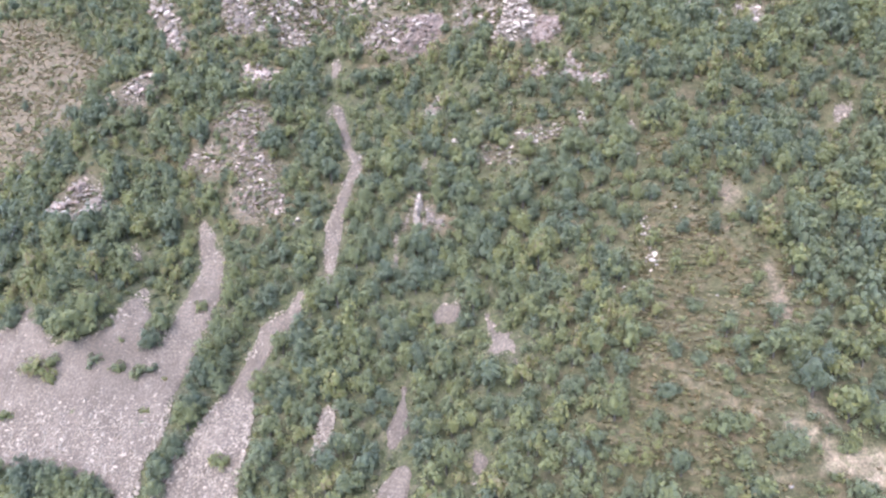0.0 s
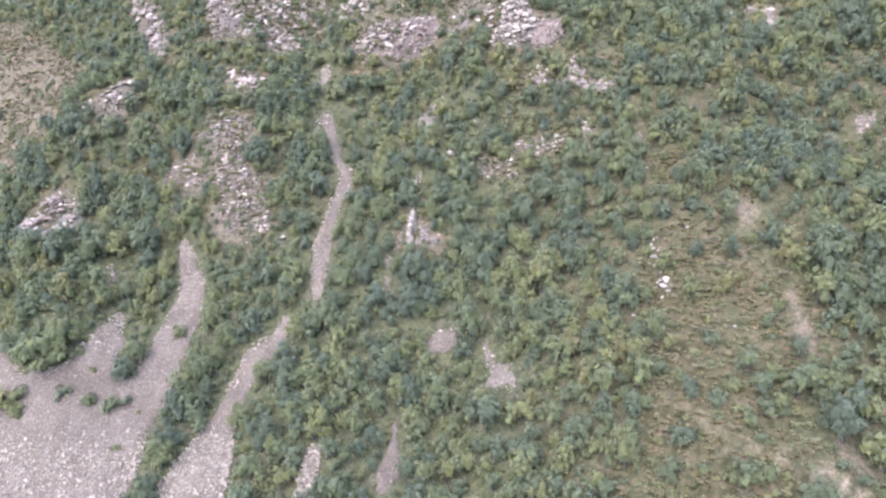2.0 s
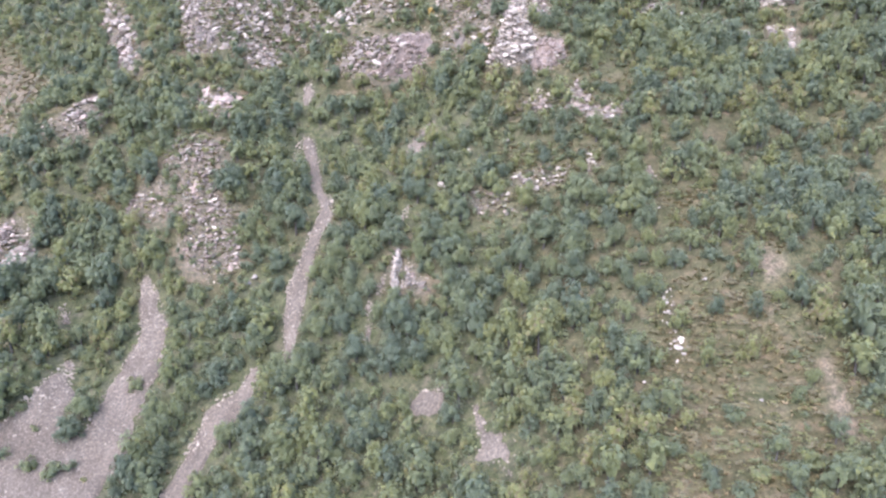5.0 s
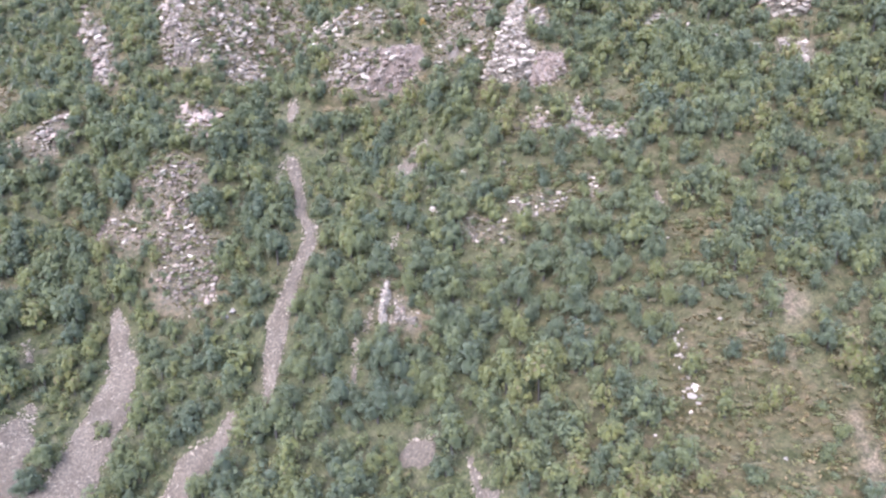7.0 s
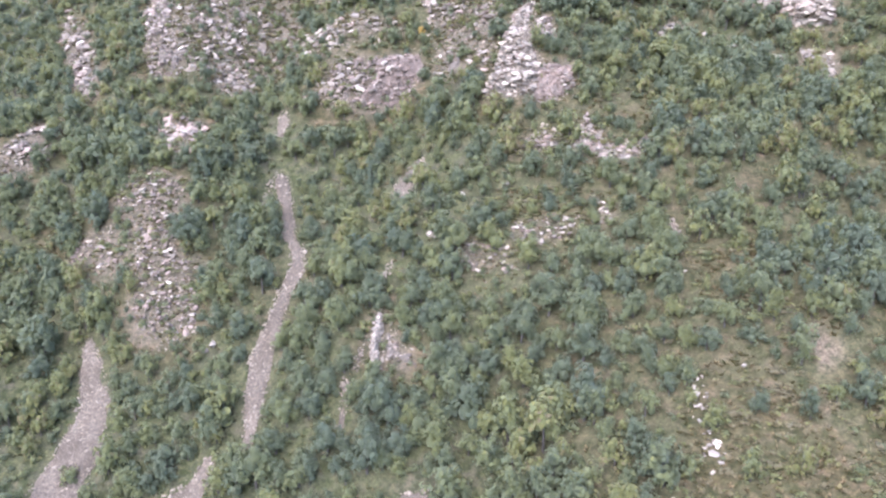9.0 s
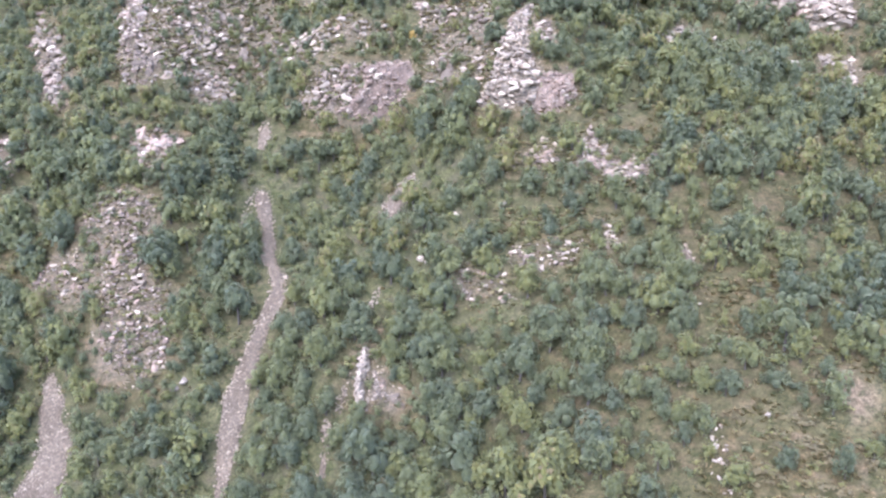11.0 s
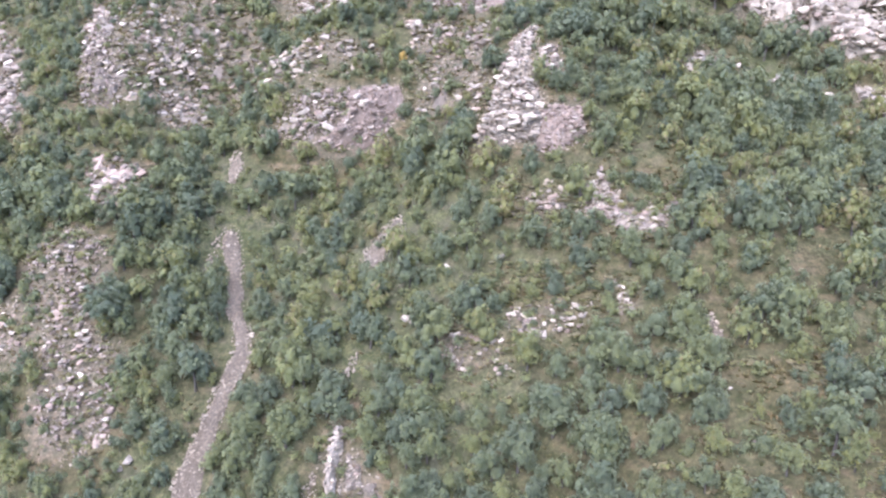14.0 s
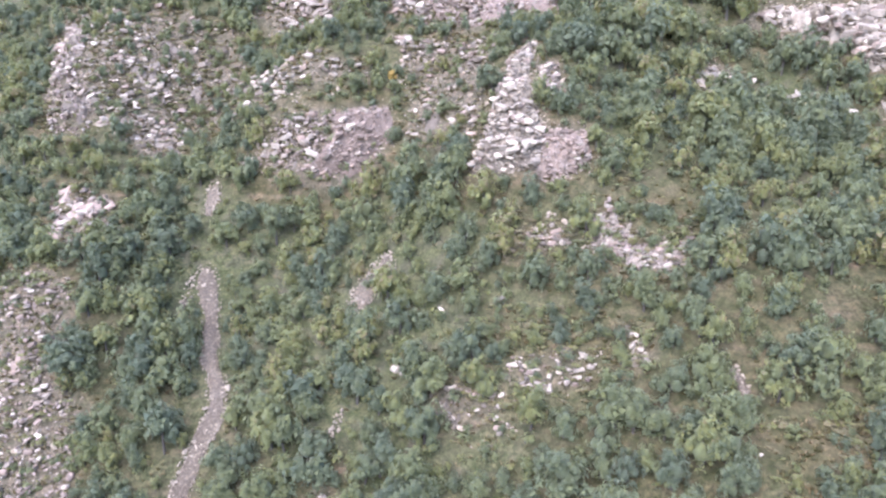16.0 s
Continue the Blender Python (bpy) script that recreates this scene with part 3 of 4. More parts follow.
def build_ground():
    xs, ys = spaced(-165, 145, 1.3, 2600), spaced(70, 275, 1.3, 2600)
    gx, gy = np.meshgrid(xs, ys)
    x, y = gx.ravel(), gy.ravel()
    z = ground_z(x, y)
    wob = 2.2 * value_noise(x, y, 6, 7) + 1.0 * value_noise(x, y, 2.2, 8)
    rocky = np.maximum(rock_depth(x, y) + 4, field_depth(x, y) + 1)
    grass = np.clip((np.maximum(open_depth(x, y), rocky) + wob + 2) / 4, 0, 1)
    grass = np.maximum(grass, np.clip(value_noise(x, y, 18, 9) * 1.2 - 0.2, 0, 0.5))
    grass = np.maximum(grass, 0.7 * np.clip((x - 10) / 14, 0, 1) * np.clip((192 - y) / 8, 0, 1))
    earth = np.clip((earth_depth(x, y) + 0.6 * wob + 0.7 * value_noise(x, y, 1.5, 14) - 0.3) / 1.6, 0, 0.8)
    stony = 0.75 * np.clip((np.maximum(rock_depth(x, y) + 1.5, field_depth(x, y) + 0.5) + 0.7 * wob) / 2, 0, 1)
    sand = np.clip((np.maximum(strip_depth(x, y, EARTH[2]), strip_depth(x, y, EARTH[3])) + 0.35 * wob + 0.6 * value_noise(x, y, 1.6, 16)) / 1.2, 0, 0.8)
    earth = np.maximum(earth, 0.7 * np.clip((edge_depth(x, y, DRY_SLOPE) + 2 * wob) / 5, 0, 1))
    # little terraces trodden across the meadow
    meadow = np.clip((edge_depth(x, y, MEADOW) + 2) / 6, 0, 1)
    z = z + 0.26 * meadow * np.sin(2 * np.pi * (z + 0.8 * value_noise(x, y, 9, 10)) / 1.25)
    i = np.arange(len(xs) * len(ys)).reshape(len(ys), len(xs))
    quads = np.stack([i[:-1, :-1], i[:-1, 1:], i[1:, 1:], i[1:, :-1]], -1).reshape(-1, 4)
    me = quad_mesh("ground", np.stack([x, y, z], -1), quads, [M_GROUND], tint={"grass": grass, "earth": earth, "sand": sand, "stony": stony}, smooth=True)
    tagged(new("ground", me), "steep mountainside of brown soil and dry olive grass", "mountainside", kind="structure")


def sheet_on_ground(name, depth, bounds, step, lift, sink, label, category, rough):
    """A thin irregular layer laid over the ground wherever depth() is positive."""
    xs, ys = np.arange(bounds[0], bounds[1], step), np.arange(bounds[2], bounds[3], step)
    gx, gy = np.meshgrid(xs, ys)
    x, y = gx.ravel(), gy.ravel()
    d = depth(x, y) + rough * (1.0 * value_noise(x, y, 4.5, 11) + 0.7 * value_noise(x, y, 1.7, 12) + 0.35 * value_noise(x, y, 0.6, 15))
    z = ground_z(x, y) + np.where(d > 0, lift * np.clip(d / 0.8, 0, 1) - sink * np.clip(1 - d / 0.5, 0, 1), -sink)
    z = z + np.where(d > 0, 0.07 * value_noise(x, y, 0.9, 13), 0)
    i = np.arange(len(xs) * len(ys)).reshape(len(ys), len(xs))
    quads = np.stack([i[:-1, :-1], i[:-1, 1:], i[1:, 1:], i[1:, :-1]], -1).reshape(-1, 4)
    quads = quads[(d[quads] > -0.4).any(1)]
    used, quads = np.unique(quads, return_inverse=True)
    me = quad_mesh(name, np.stack([x, y, z], -1)[used], quads.reshape(-1, 4), [M_SCREE], smooth=True)
    return tagged(new(name, me), label, category, kind="stuff")


build_ground()


def bounds_of(points, margin):
    px, py = [p[0] for p in points], [p[1] for p in points]
    return min(px) - margin, max(px) + margin, min(py) - margin, max(py) + margin


def west_depth(x, y):
    return np.maximum.reduce([edge_depth(x, y, FAN), strip_depth(x, y, CHUTE_WEST), strip_depth(x, y, CHUTE_STUB)])


SCREES = [
    ("scree_fan", west_depth, bounds_of(FAN + CHUTE_WEST, 8), "broad fan of grey limestone scree below the chutes"),
    ("scree_chute", lambda x, y: strip_depth(x, y, CHUTE_LOWER), bounds_of(CHUTE_LOWER, 12), "wide chute of pale grey scree between trees"),
    ("scree_chute", lambda x, y: strip_depth(x, y, CHUTE_UPPER), bounds_of(CHUTE_UPPER, 5), "narrow winding chute of grey scree in the woods"),
]
for strip in SCREE_PATCHES:
    SCREES.append(("scree_patch", lambda x, y, s=strip: strip_depth(x, y, s), bounds_of(strip, 6), "small patch of bare grey scree among trees"))
for name, depth, bounds, label in SCREES:
    sheet_on_ground(name, depth, bounds, 0.6 if name == "scree_fan" else 0.36, 0.4, 0.3, label, "scree", 0.9 if name == "scree_fan" else 0.7 if name == "scree_patch" else 0.4)


# ---- trees ----
def tube(points, radii, sides=6):
    """A tapered tube along points: verts and quads."""
    verts, quads = [], []
    for (x, y, z), r in zip(points, radii):
        verts += [(x + r * math.cos(2 * math.pi * k / sides), y + r * math.sin(2 * math.pi * k / sides), z) for k in range(sides)]
    for s in range(len(points) - 1):
        for k in range(sides):
            a, b = s * sides + k, s * sides + (k + 1) % sides
            quads += [(a, b, b + sides), (a, b + sides, a + sides)]
    return np.array(verts), np.array(quads)


def merged(pieces):
    verts, quads, start = [], [], 0
    for v, q in pieces:
        verts.append(v), quads.append(q + start)
        start += len(v)
    return np.concatenate(verts), np.concatenate(quads)


def dome(rng, centre, radii, rings=5, sides=8):
    """A closed, slightly dented ball of triangles."""
    verts = [(0, 0, 1)]
    for r in range(1, rings):
        t = math.pi * r / rings
        verts += [(math.sin(t) * math.cos(2 * math.pi * (k + 0.5 * (r % 2)) / sides), math.sin(t) * math.sin(2 * math.pi * (k + 0.5 * (r % 2)) / sides), math.cos(t))
                  for k in range(sides)]
    verts.append((0, 0, -1))
    tris = [(0, 1 + k, 1 + (k + 1) % sides) for k in range(sides)]
    for r in range(rings - 2):
        for k in range(sides):
            a, b = 1 + r * sides + k, 1 + r * sides + (k + 1) % sides
            tris += [(a, a + sides, b), (b, a + sides, b + sides)]
    last, start = len(verts) - 1, 1 + (rings - 2) * sides
    tris += [(last, start + (k + 1) % sides, start + k) for k in range(sides)]
    verts = np.array(verts) * rng.uniform(0.82, 1.08, (len(verts), 1)) * radii + centre
    return verts, np.array(tris)


def tree_template(seed, leaves, leaf_size, height=1.0, wide=1.0, lobes=26, plain=False, heads=4):
    """An uneven crown of several heads, each set with small leafy tufts, for a tree of crown radius about 1, and its trunk with limbs."""
    rng = np.random.default_rng(seed)
    angle = 6.28 * np.arange(heads) / max(heads - 1, 1) + rng.uniform(0, 6.28) + rng.normal(size=heads) * 0.4
    far = rng.uniform(0.18, 0.44, heads) * wide
    head = np.stack([far * np.cos(angle), far * np.sin(angle), height * rng.uniform(0.30, 0.86, heads)], -1)
    reach = rng.uniform(0.46, 0.64, heads)
    head[0], reach[0] = (rng.normal() * 0.08, rng.normal() * 0.08, height * rng.uniform(0.82, 1.05)), rng.uniform(0.56, 0.72)
    # tufts on the outer side of the heads, some standing well out
    at = rng.choice(heads, lobes, p=reach**2 / (reach**2).sum())
    middle = np.array((0, 0, 0.45 * height))
    out = rng.normal(size=(lobes, 3)) * (1, 1, 0.9) + 0.9 * (head[at] - middle) + (0, 0, 0.25)
    out /= np.linalg.norm(out, axis=1, keepdims=True)
    sizes = rng.uniform(0.11, 0.25, lobes) * (32 / lobes) ** 0.4
    centres = head[at] + out * (reach[at] * rng.uniform(0.62, 1.08, lobes))[:, None] * (1, 1, 0.85)
    share = rng.choice(lobes, leaves, p=sizes**2 / (sizes**2).sum())
    way = rng.normal(size=(leaves, 3)) + 0.45 * out[share] + (0, 0, 0.15)
    way /= np.linalg.norm(way, axis=1, keepdims=True)
    place = centres[share] + way * (sizes[share] * rng.uniform(0.55, 1.35, leaves))[:, None]
    normal = 0.55 * way + 0.7 * out[share] + rng.normal(size=(leaves, 3)) * 0.36 + (0, 0, 0.3)
    normal /= np.linalg.norm(normal, axis=1, keepdims=True)
    side = np.cross(normal, rng.normal(size=(leaves, 3)))
    side /= np.linalg.norm(side, axis=1, keepdims=True)
    up = np.cross(normal, side)
    size = leaf_size * rng.uniform(0.5, 1.4, leaves)[:, None]
    long = rng.uniform(0.8, 1.4, leaves)[:, None]
    corners = [side * size * long + up * size * 0.5, -side * size * long + up * size * 0.5, -up * size * 1.25]
    corners = [c + rng.normal(size=(leaves, 3)) * size * 0.25 for c in corners]
    verts = np.stack([place + c for c in corners], 1).reshape(-1, 3)
    tuft_tone = rng.normal(size=lobes) * 0.06
    jitter = np.repeat(rng.normal(size=leaves) * 0.10 + tuft_tone[share], 3)
    # the closed leaf mass inside each head
    core = merged([dome(rng, c, np.array((r, r, 0.85 * r)) * 0.54, *((4, 6) if leaves > 800 else (3, 5) if leaves > 60 else (3, 4))) for c, r in zip(head, reach)])
    crown = merged([(verts, np.arange(3 * leaves).reshape(-1, 3)), core])
    jitter = np.concatenate([jitter, rng.normal(size=len(core[0])) * 0.08 - 0.05])
    bend = rng.normal(size=2) * 0.07
    stem = [(0, 0, -0.35), (bend[0], bend[1], 0.35 * height), tuple(head[0])]
    if plain:
        return crown, tube(stem, [0.085, 0.06, 0.015], 3), jitter
    trunk = [tube(stem, [0.085, 0.06, 0.015])]
    for k in range(1, heads):
        c = head[k]
        trunk.append(tube([(bend[0], bend[1], (0.25 + 0.06 * k) * height), (0.55 * c[0], 0.55 * c[1], 0.5 * (c[2] + 0.35 * height)), tuple(c)],
                          [0.04, 0.028, 0.008], 5))
    return crown, merged(trunk), jitter


SHAPES = [(0.95, 1.0, 46), (1.2, 0.86, 40), (1.05, 1.05, 50), (0.85, 1.08, 46), (1.3, 0.8, 38), (1.0, 0.95, 44)]
SINGLE = [tree_template(10 + k, 820, 0.063, *s, heads=4 + k % 3) for k, s in enumerate(SHAPES)]
NEAR = [tree_template(20 + k, 500, 0.077, *s, True, 4 + k % 2) for k, s in enumerate(SHAPES)]
FAR = [tree_template(40 + k, 270, 0.100, h, w, 28, True, 4) for k, (h, w, _) in enumerate(SHAPES)]
EDGE = [tree_template(60 + k, 50, 0.24, 1.0, 1.0, 8, True, 3) for k in range(2)]
LOW = [tree_template(70 + k, 52, 0.16, 0.55, 1.0, 10, True, 1) for k in range(4)]
YOUNG = [tree_template(90 + k, 150, 0.125, 0.95, 1.0, 18, True, 2) for k in range(4)]
BUSH = [tree_template(80 + k, 300, 0.095, 0.65, 1.0, 18, heads=3) for k in range(3)]


def in_sight(x, y, margin=0.0):
    """The stretch of slope that lies open before the path, as a wedge of the plan."""
    return (y > 84 - margin) & (y < 262 + margin) & (np.abs(x - 0.02 * y) < 0.635 * y + 4 + margin)


def ledge_depth(x, y):
    return np.maximum.reduce([edge_depth(x, y, s) for s in (FIELD_EAST, FIELD_MID, FIELD_LOW, FIELD_LOWER, FIELD_CREST)])


def high_depth(x, y):
    """The stony open slope high up."""
    return np.maximum.reduce([edge_depth(x, y, s) for s in (FIELD_NORTH, FIELD_TOP, FIELD_GULLY, FIELD_WEST)])


def tree_places():
    """Trees at uneven spacing, thick in the woods, thin on rocks and meadow, none on scree."""
    rng = np.random.default_rng(5)
    gap = 3.2
    rows = []
    for j, yy in enumerate(np.arange(58, 300, gap * 0.82)):
        xx = np.arange(-205, 185, gap) + (gap / 2 if j % 2 else 0)
        rows.append(np.stack([xx, np.full_like(xx, yy)], -1))
    p = np.concatenate(rows)
    p = p + rng.uniform(-0.42, 0.42, p.shape) * gap
    x, y = p.T
    clump = value_noise(x, y, 13, 21) + 0.6 * value_noise(x, y, 5, 22)
    density = np.clip(1.06 + 0.27 * clump, 0, 1)
    airy = np.clip((x - 8 + 8 * value_noise(x, y, 16, 25)) / 12, 0, 1) * np.clip((178 - y) / 10, 0, 1) * np.clip((y - 138) / 8, 0, 1)
    density = density * (1 - airy * np.clip(0.24 + 0.1 * np.clip((x - 28) / 14, 0, 1) - 0.5 * value_noise(x, y, 5.5, 26), 0, 0.75))
    radius = np.clip(rng.lognormal(np.log(2.1), 0.30, len(x)), 1.1, 3.7) * (1 + 0.10 * value_noise(x, y, 20, 23))
    radius = radius * (1 - 0.3 * np.clip((y - 198) / 18, 0, 1) * (x < 25))
    wob = 1.5 * value_noise(x, y, 7, 24)
    for d, keep in ((open_depth(x, y) + wob, 0.26), (edge_depth(x, y, DRY_SLOPE) + wob, 0.4), (np.maximum.reduce([edge_depth(x, y, s) for s in GLADES]) + wob, 3.4), (rock_depth(x, y) + 0.5 * wob, 0.12), (field_depth(x, y) + wob, 0.75), (high_depth(x, y) + 2 * wob, 0.8), (edge_depth(x, y, FIELD_GULLY) + wob, 0.55)):
        inside = np.clip((d + 1.0) / 2.0, 0, 1)
        density = density * (1 - inside * (1 - keep))
        radius = radius * (1 - 0.16 * inside)
    # nothing tall stands right below a chute, a bare patch or a rock
    for up, reach in ((0.0, 0.4), (1.4, 0.32), (2.8, 0.15), (4.0, -0.1)):
        density = density * (strip_depth(x, y + up, CHUTE_UPPER) < -(reach + 0.1) * radius)
        density = density * (edge_depth(x, y + up, SPIRE) < -(reach - 0.05) * radius) * (edge_depth(x, y + up, SPIRE_FOOT) < -reach * radius)
        density = density * (scree_depth(x, y + up) < -reach * radius) * (earth_depth(x, y + up) < -0.5 * reach * radius)
        bare = np.maximum.reduce([edge_depth(x, y + up, s) for s in (PILLAR, PILLAR_FOOT, PINK_FACE, CRAG_TOP, CRAG, WEST_ROCK, EAST_STEP, EAST_LEDGE)]) if up < 3 else -9.0
        density = density * (bare < -(reach - 0.1) * radius) * np.where(ledge_depth(x, y + up) < -0.2 * radius, 1, 0.62) * np.where(edge_depth(x, y + up, FIELD_EAST) < -0.1 * radius, 1, 0.3)
        pillar = np.maximum(edge_depth(x, y + up, PILLAR), edge_depth(x, y + up, PILLAR_FOOT))
        density = density * ((pillar < -0.25 * radius) | (up > 3))
        if up < 2:
            density = density * np.where(rock_depth(x, y + up) < -0.2 * radius, 1, 0.2)
    for bx, by, size in BOULDERS:
        density = density * ~((size > 0.7) & (np.abs(x - bx) < 0.9 + 0.5 * radius) & (y - by > -4.2) & (y - by < 0.8))
    inner = in_sight(x, y)
    outer = (~inner) & in_sight(x, y, 34)
    density = np.where(inner, density, np.where(outer, 0.4 * density, 0))
    near_lone = np.min(np.hypot(x[:, None] - [q[0] for q in LONE_TREES], y[:, None] - [q[1] for q in LONE_TREES])
                       - 0.8 * np.array([q[2] for q in LONE_TREES]), axis=1)
    keep = (rng.uniform(0, 1, len(x)) < density) & (near_lone > 0.9)
    return x[keep], y[keep], radius[keep], inner[keep]


def tree_thing(template, index):
    (cv, cq), (tv, tq), jitter = template
    root = new("tree")
    part("trunk", quad_mesh("trunk", tv, tq, [M_BARK], smooth=True), root)
    part("crown", quad_mesh("crown", cv, cq, [M_LEAF_ONE], tint={"tint": jitter + 0.05}, smooth=True), root)
    return tagged(root, ("green broadleaf tree with a dense rounded crown on the slope", "tall leafy green tree with an uneven crown on the slope",
                         "spreading green tree with a lumpy crown on the slope", "broad low green tree with a full crown on the slope",
                         "slender green tree with a narrow crown on the slope", "bushy green tree with a ragged crown on the slope")[index],
                  "tree", "trees on the slope")


def stand(x, y, radius, turn, tall, sink=0.15):
    """The pose and size of a tree that stands upright on the ground."""
    return Matrix.Translation((x, y, float(ground_z(x, y)) - sink)) @ Matrix.Rotation(turn, 4, "Z") @ Matrix.Diagonal((radius, radius, radius * tall, 1))


def place_copy(master, m):
    ob = copy_thing(master, m)
    ob.matrix_basis = m
    return ob


def plant():
    rng = np.random.default_rng(8)
    x, y, radius, inner = tree_places()
    turn, tall = rng.uniform(0, 2 * np.pi, len(x)), rng.uniform(1.1, 1.5, len(x))
    # the stretch that the path passes nearest, tree by tree
    single = inner & (y > 143) & (y < 172) & (x > -24) & (x < 42)
    ids = np.flatnonzero(single)
    masters = [tree_thing(t, k) for k, t in enumerate(SINGLE)]
    used = set()

    def put(px, py, r, a, h, k):
        m = stand(px, py, r, a, h)
        if k in used:
            place_copy(masters[k], m)
        else:
            masters[k].matrix_basis = m
            used.add(k)

    for i in ids:
        put(x[i], y[i], radius[i], turn[i], tall[i], int(rng.integers(0, 6)))
    for px, py, r in LONE_TREES:
        put(px, py, r, rng.uniform(0, 6.28), rng.uniform(0.95, 1.25), int(rng.integers(0, 6)))
    # the rest of the woods, with the low scrub between
    rest = np.flatnonzero(~single)
    kinds = np.where(~inner[rest], 12 + rng.integers(0, 2, len(rest)),
                     np.where((y[rest] > 198) | (y[rest] < 120), 6 + rng.integers(0, 6, len(rest)), rng.integers(0, 6, len(rest))))
    tone = 0.02 + 0.94 * rng.beta(1.25, 1.55, len(rest))
    wx, wy, wr, wt, wh = x[rest], y[rest], radius[rest], turn[rest], tall[rest]
    join_plants("woods", NEAR + FAR + EDGE, kinds, wx, wy, wr, wt, wh, tone, "dense mixed green broadleaf woods covering the mountainside", "woods")
    ux, uy = rng.uniform(-150, 105, 14000), rng.uniform(88, 258, 14000)
    near = np.concatenate([np.min(np.hypot(ux[k:k + 500, None] - x, uy[k:k + 500, None] - y) - 0.75 * radius, axis=1) for k in range(0, len(ux), 500)])
    bald = np.maximum.reduce([edge_depth(ux, uy, s) for s in (MEADOW, DRY_SLOPE)])
    ok = in_sight(ux, uy) & (near > 0.35) & (scree_depth(ux, uy) < -0.9) & (earth_depth(ux, uy) < -0.5) & (rock_depth(ux, uy) < -0.6) & (bald < -0.5)
    ok &= rng.uniform(0, 1, len(ux)) < np.where(field_depth(ux, uy) > -0.5, 0.3, np.where(ux > 32, 0.45, 0.75))
    ux, uy = ux[ok][:1300], uy[ok][:1300]
    n = len(ux)
    join_plants("young_trees", YOUNG, rng.integers(0, 4, n), ux, uy, rng.uniform(0.7, 1.4, n), rng.uniform(0, 6.28, n), rng.uniform(0.9, 1.3, n),
                0.1 + 0.8 * rng.beta(1.6, 1.7, n), "young green trees and shrubs growing in the gaps of the woods", "young trees")
    sx, sy = rng.uniform(-160, 110, 26000), rng.uniform(84, 262, 26000)
    ok = in_sight(sx, sy) & (edge_depth(sx, sy, MEADOW_STONES) < 0.5) & (scree_depth(sx, sy) < -0.5) & (earth_depth(sx, sy) < -0.2) & (rock_depth(sx, sy) < 1.5)
    ok &= rng.uniform(0, 1, len(sx)) < np.clip(0.55 + 0.8 * value_noise(sx, sy, 6, 27), 0.05, 1)
    sx, sy = sx[ok][:3600], sy[ok][:3600]
    n = len(sx)
    bare = np.maximum(open_depth(sx, sy), field_depth(sx, sy)) > 0
    join_plants("scrub", LOW, rng.integers(0, 4, n), sx, sy, rng.uniform(0.4, 1.0, n) * np.where(bare, 1.0, 1.5), rng.uniform(0, 6.28, n), rng.uniform(0.7, 1.2, n) * np.where(bare, 0.55, 1.0),
                np.clip(rng.normal(0.55, 0.2, n) + 0.3 * bare, 0, 1), "low olive green scrub between the trees and on open ground", "scrub")


def heath():
    """Low hummocks of olive and brown heath on the open ground."""
    rng = np.random.default_rng(19)
    x, y = rng.uniform(-150, 75, 60000), rng.uniform(86, 250, 60000)
    d = np.maximum.reduce([open_depth(x, y), high_depth(x, y), ledge_depth(x, y)] + [edge_depth(x, y, s) for s in (CRAG, CRAG_WING, CRAG_TOP, BAND, PINK_SHOULDER)])
    ok = in_sight(x, y) & (d > -1) & (scree_depth(x, y) < -0.4) & (earth_depth(x, y) < 0.2) & (edge_depth(x, y, MEADOW_STONES) < 0) & (rng.uniform(0, 1, len(x)) < np.clip(0.5 + 0.6 * value_noise(x / 2.2, ground_z(x, y), 1.6, 28) + 0.4 * value_noise(x, y, 8, 29), 0.03, 1))
    x, y = x[ok][:3900], y[ok][:3900]
    n = len(x)
    join_plants("heath", LOW, rng.integers(0, 4, n), x, y, rng.uniform(0.4, 1.0, n) ** 1.5 * 1.5, rng.uniform(0, 6.28, n), rng.uniform(0.22, 0.5, n),
                np.clip(rng.normal(0.98, 0.22, n), 0.35, 1.2), "low olive and brown heath hummocks on open ground", "heath")


def join_plants(name, templates, kinds, x, y, radius, turn, tall, tone, label, category):
    """Many plants as one mesh of leaves and stems."""
    shapes, jitters, woody = [], [], []
    for (cv, cq), (tv, tq), jitter in templates:
        v, q = merged([(cv, cq), (tv, tq)])
        shapes.append((v, q)), jitters.append(np.concatenate([jitter, np.zeros(len(tv))])), woody.append(np.arange(len(q)) >= len(cq))
    places = np.stack([x, y, ground_z(x, y) - 0.15], -1)
    verts, quads, owner = joined(shapes, kinds, places, spins(turn), np.stack([radius, radius, radius * tall], -1))
    present = [k for k in range(len(shapes)) if (kinds == k).any()]
    slots = np.concatenate([np.tile(woody[k], (kinds == k).sum()) for k in present])
    tint = tone[owner] + np.concatenate([np.tile(jitters[k], (kinds == k).sum()) for k in present])
    me = quad_mesh(name, verts, quads, [M_LEAF_WOOD, M_BARK], slots, {"tint": tint}, True)
    return tagged(new(name, me), label, category, kind="stuff")


def bush_thing(template):
    (cv, cq), (tv, tq), jitter = template
    root = new("bush")
    part("stems", quad_mesh("stems", tv, tq, [M_BARK], smooth=True), root)
    part("foliage", quad_mesh("foliage", cv, cq, [M_LEAF_ONE], tint={"tint": jitter + 0.25}, smooth=True), root)
    return tagged(root, "low rounded green bush on open ground", "bush", "bushes on open ground")


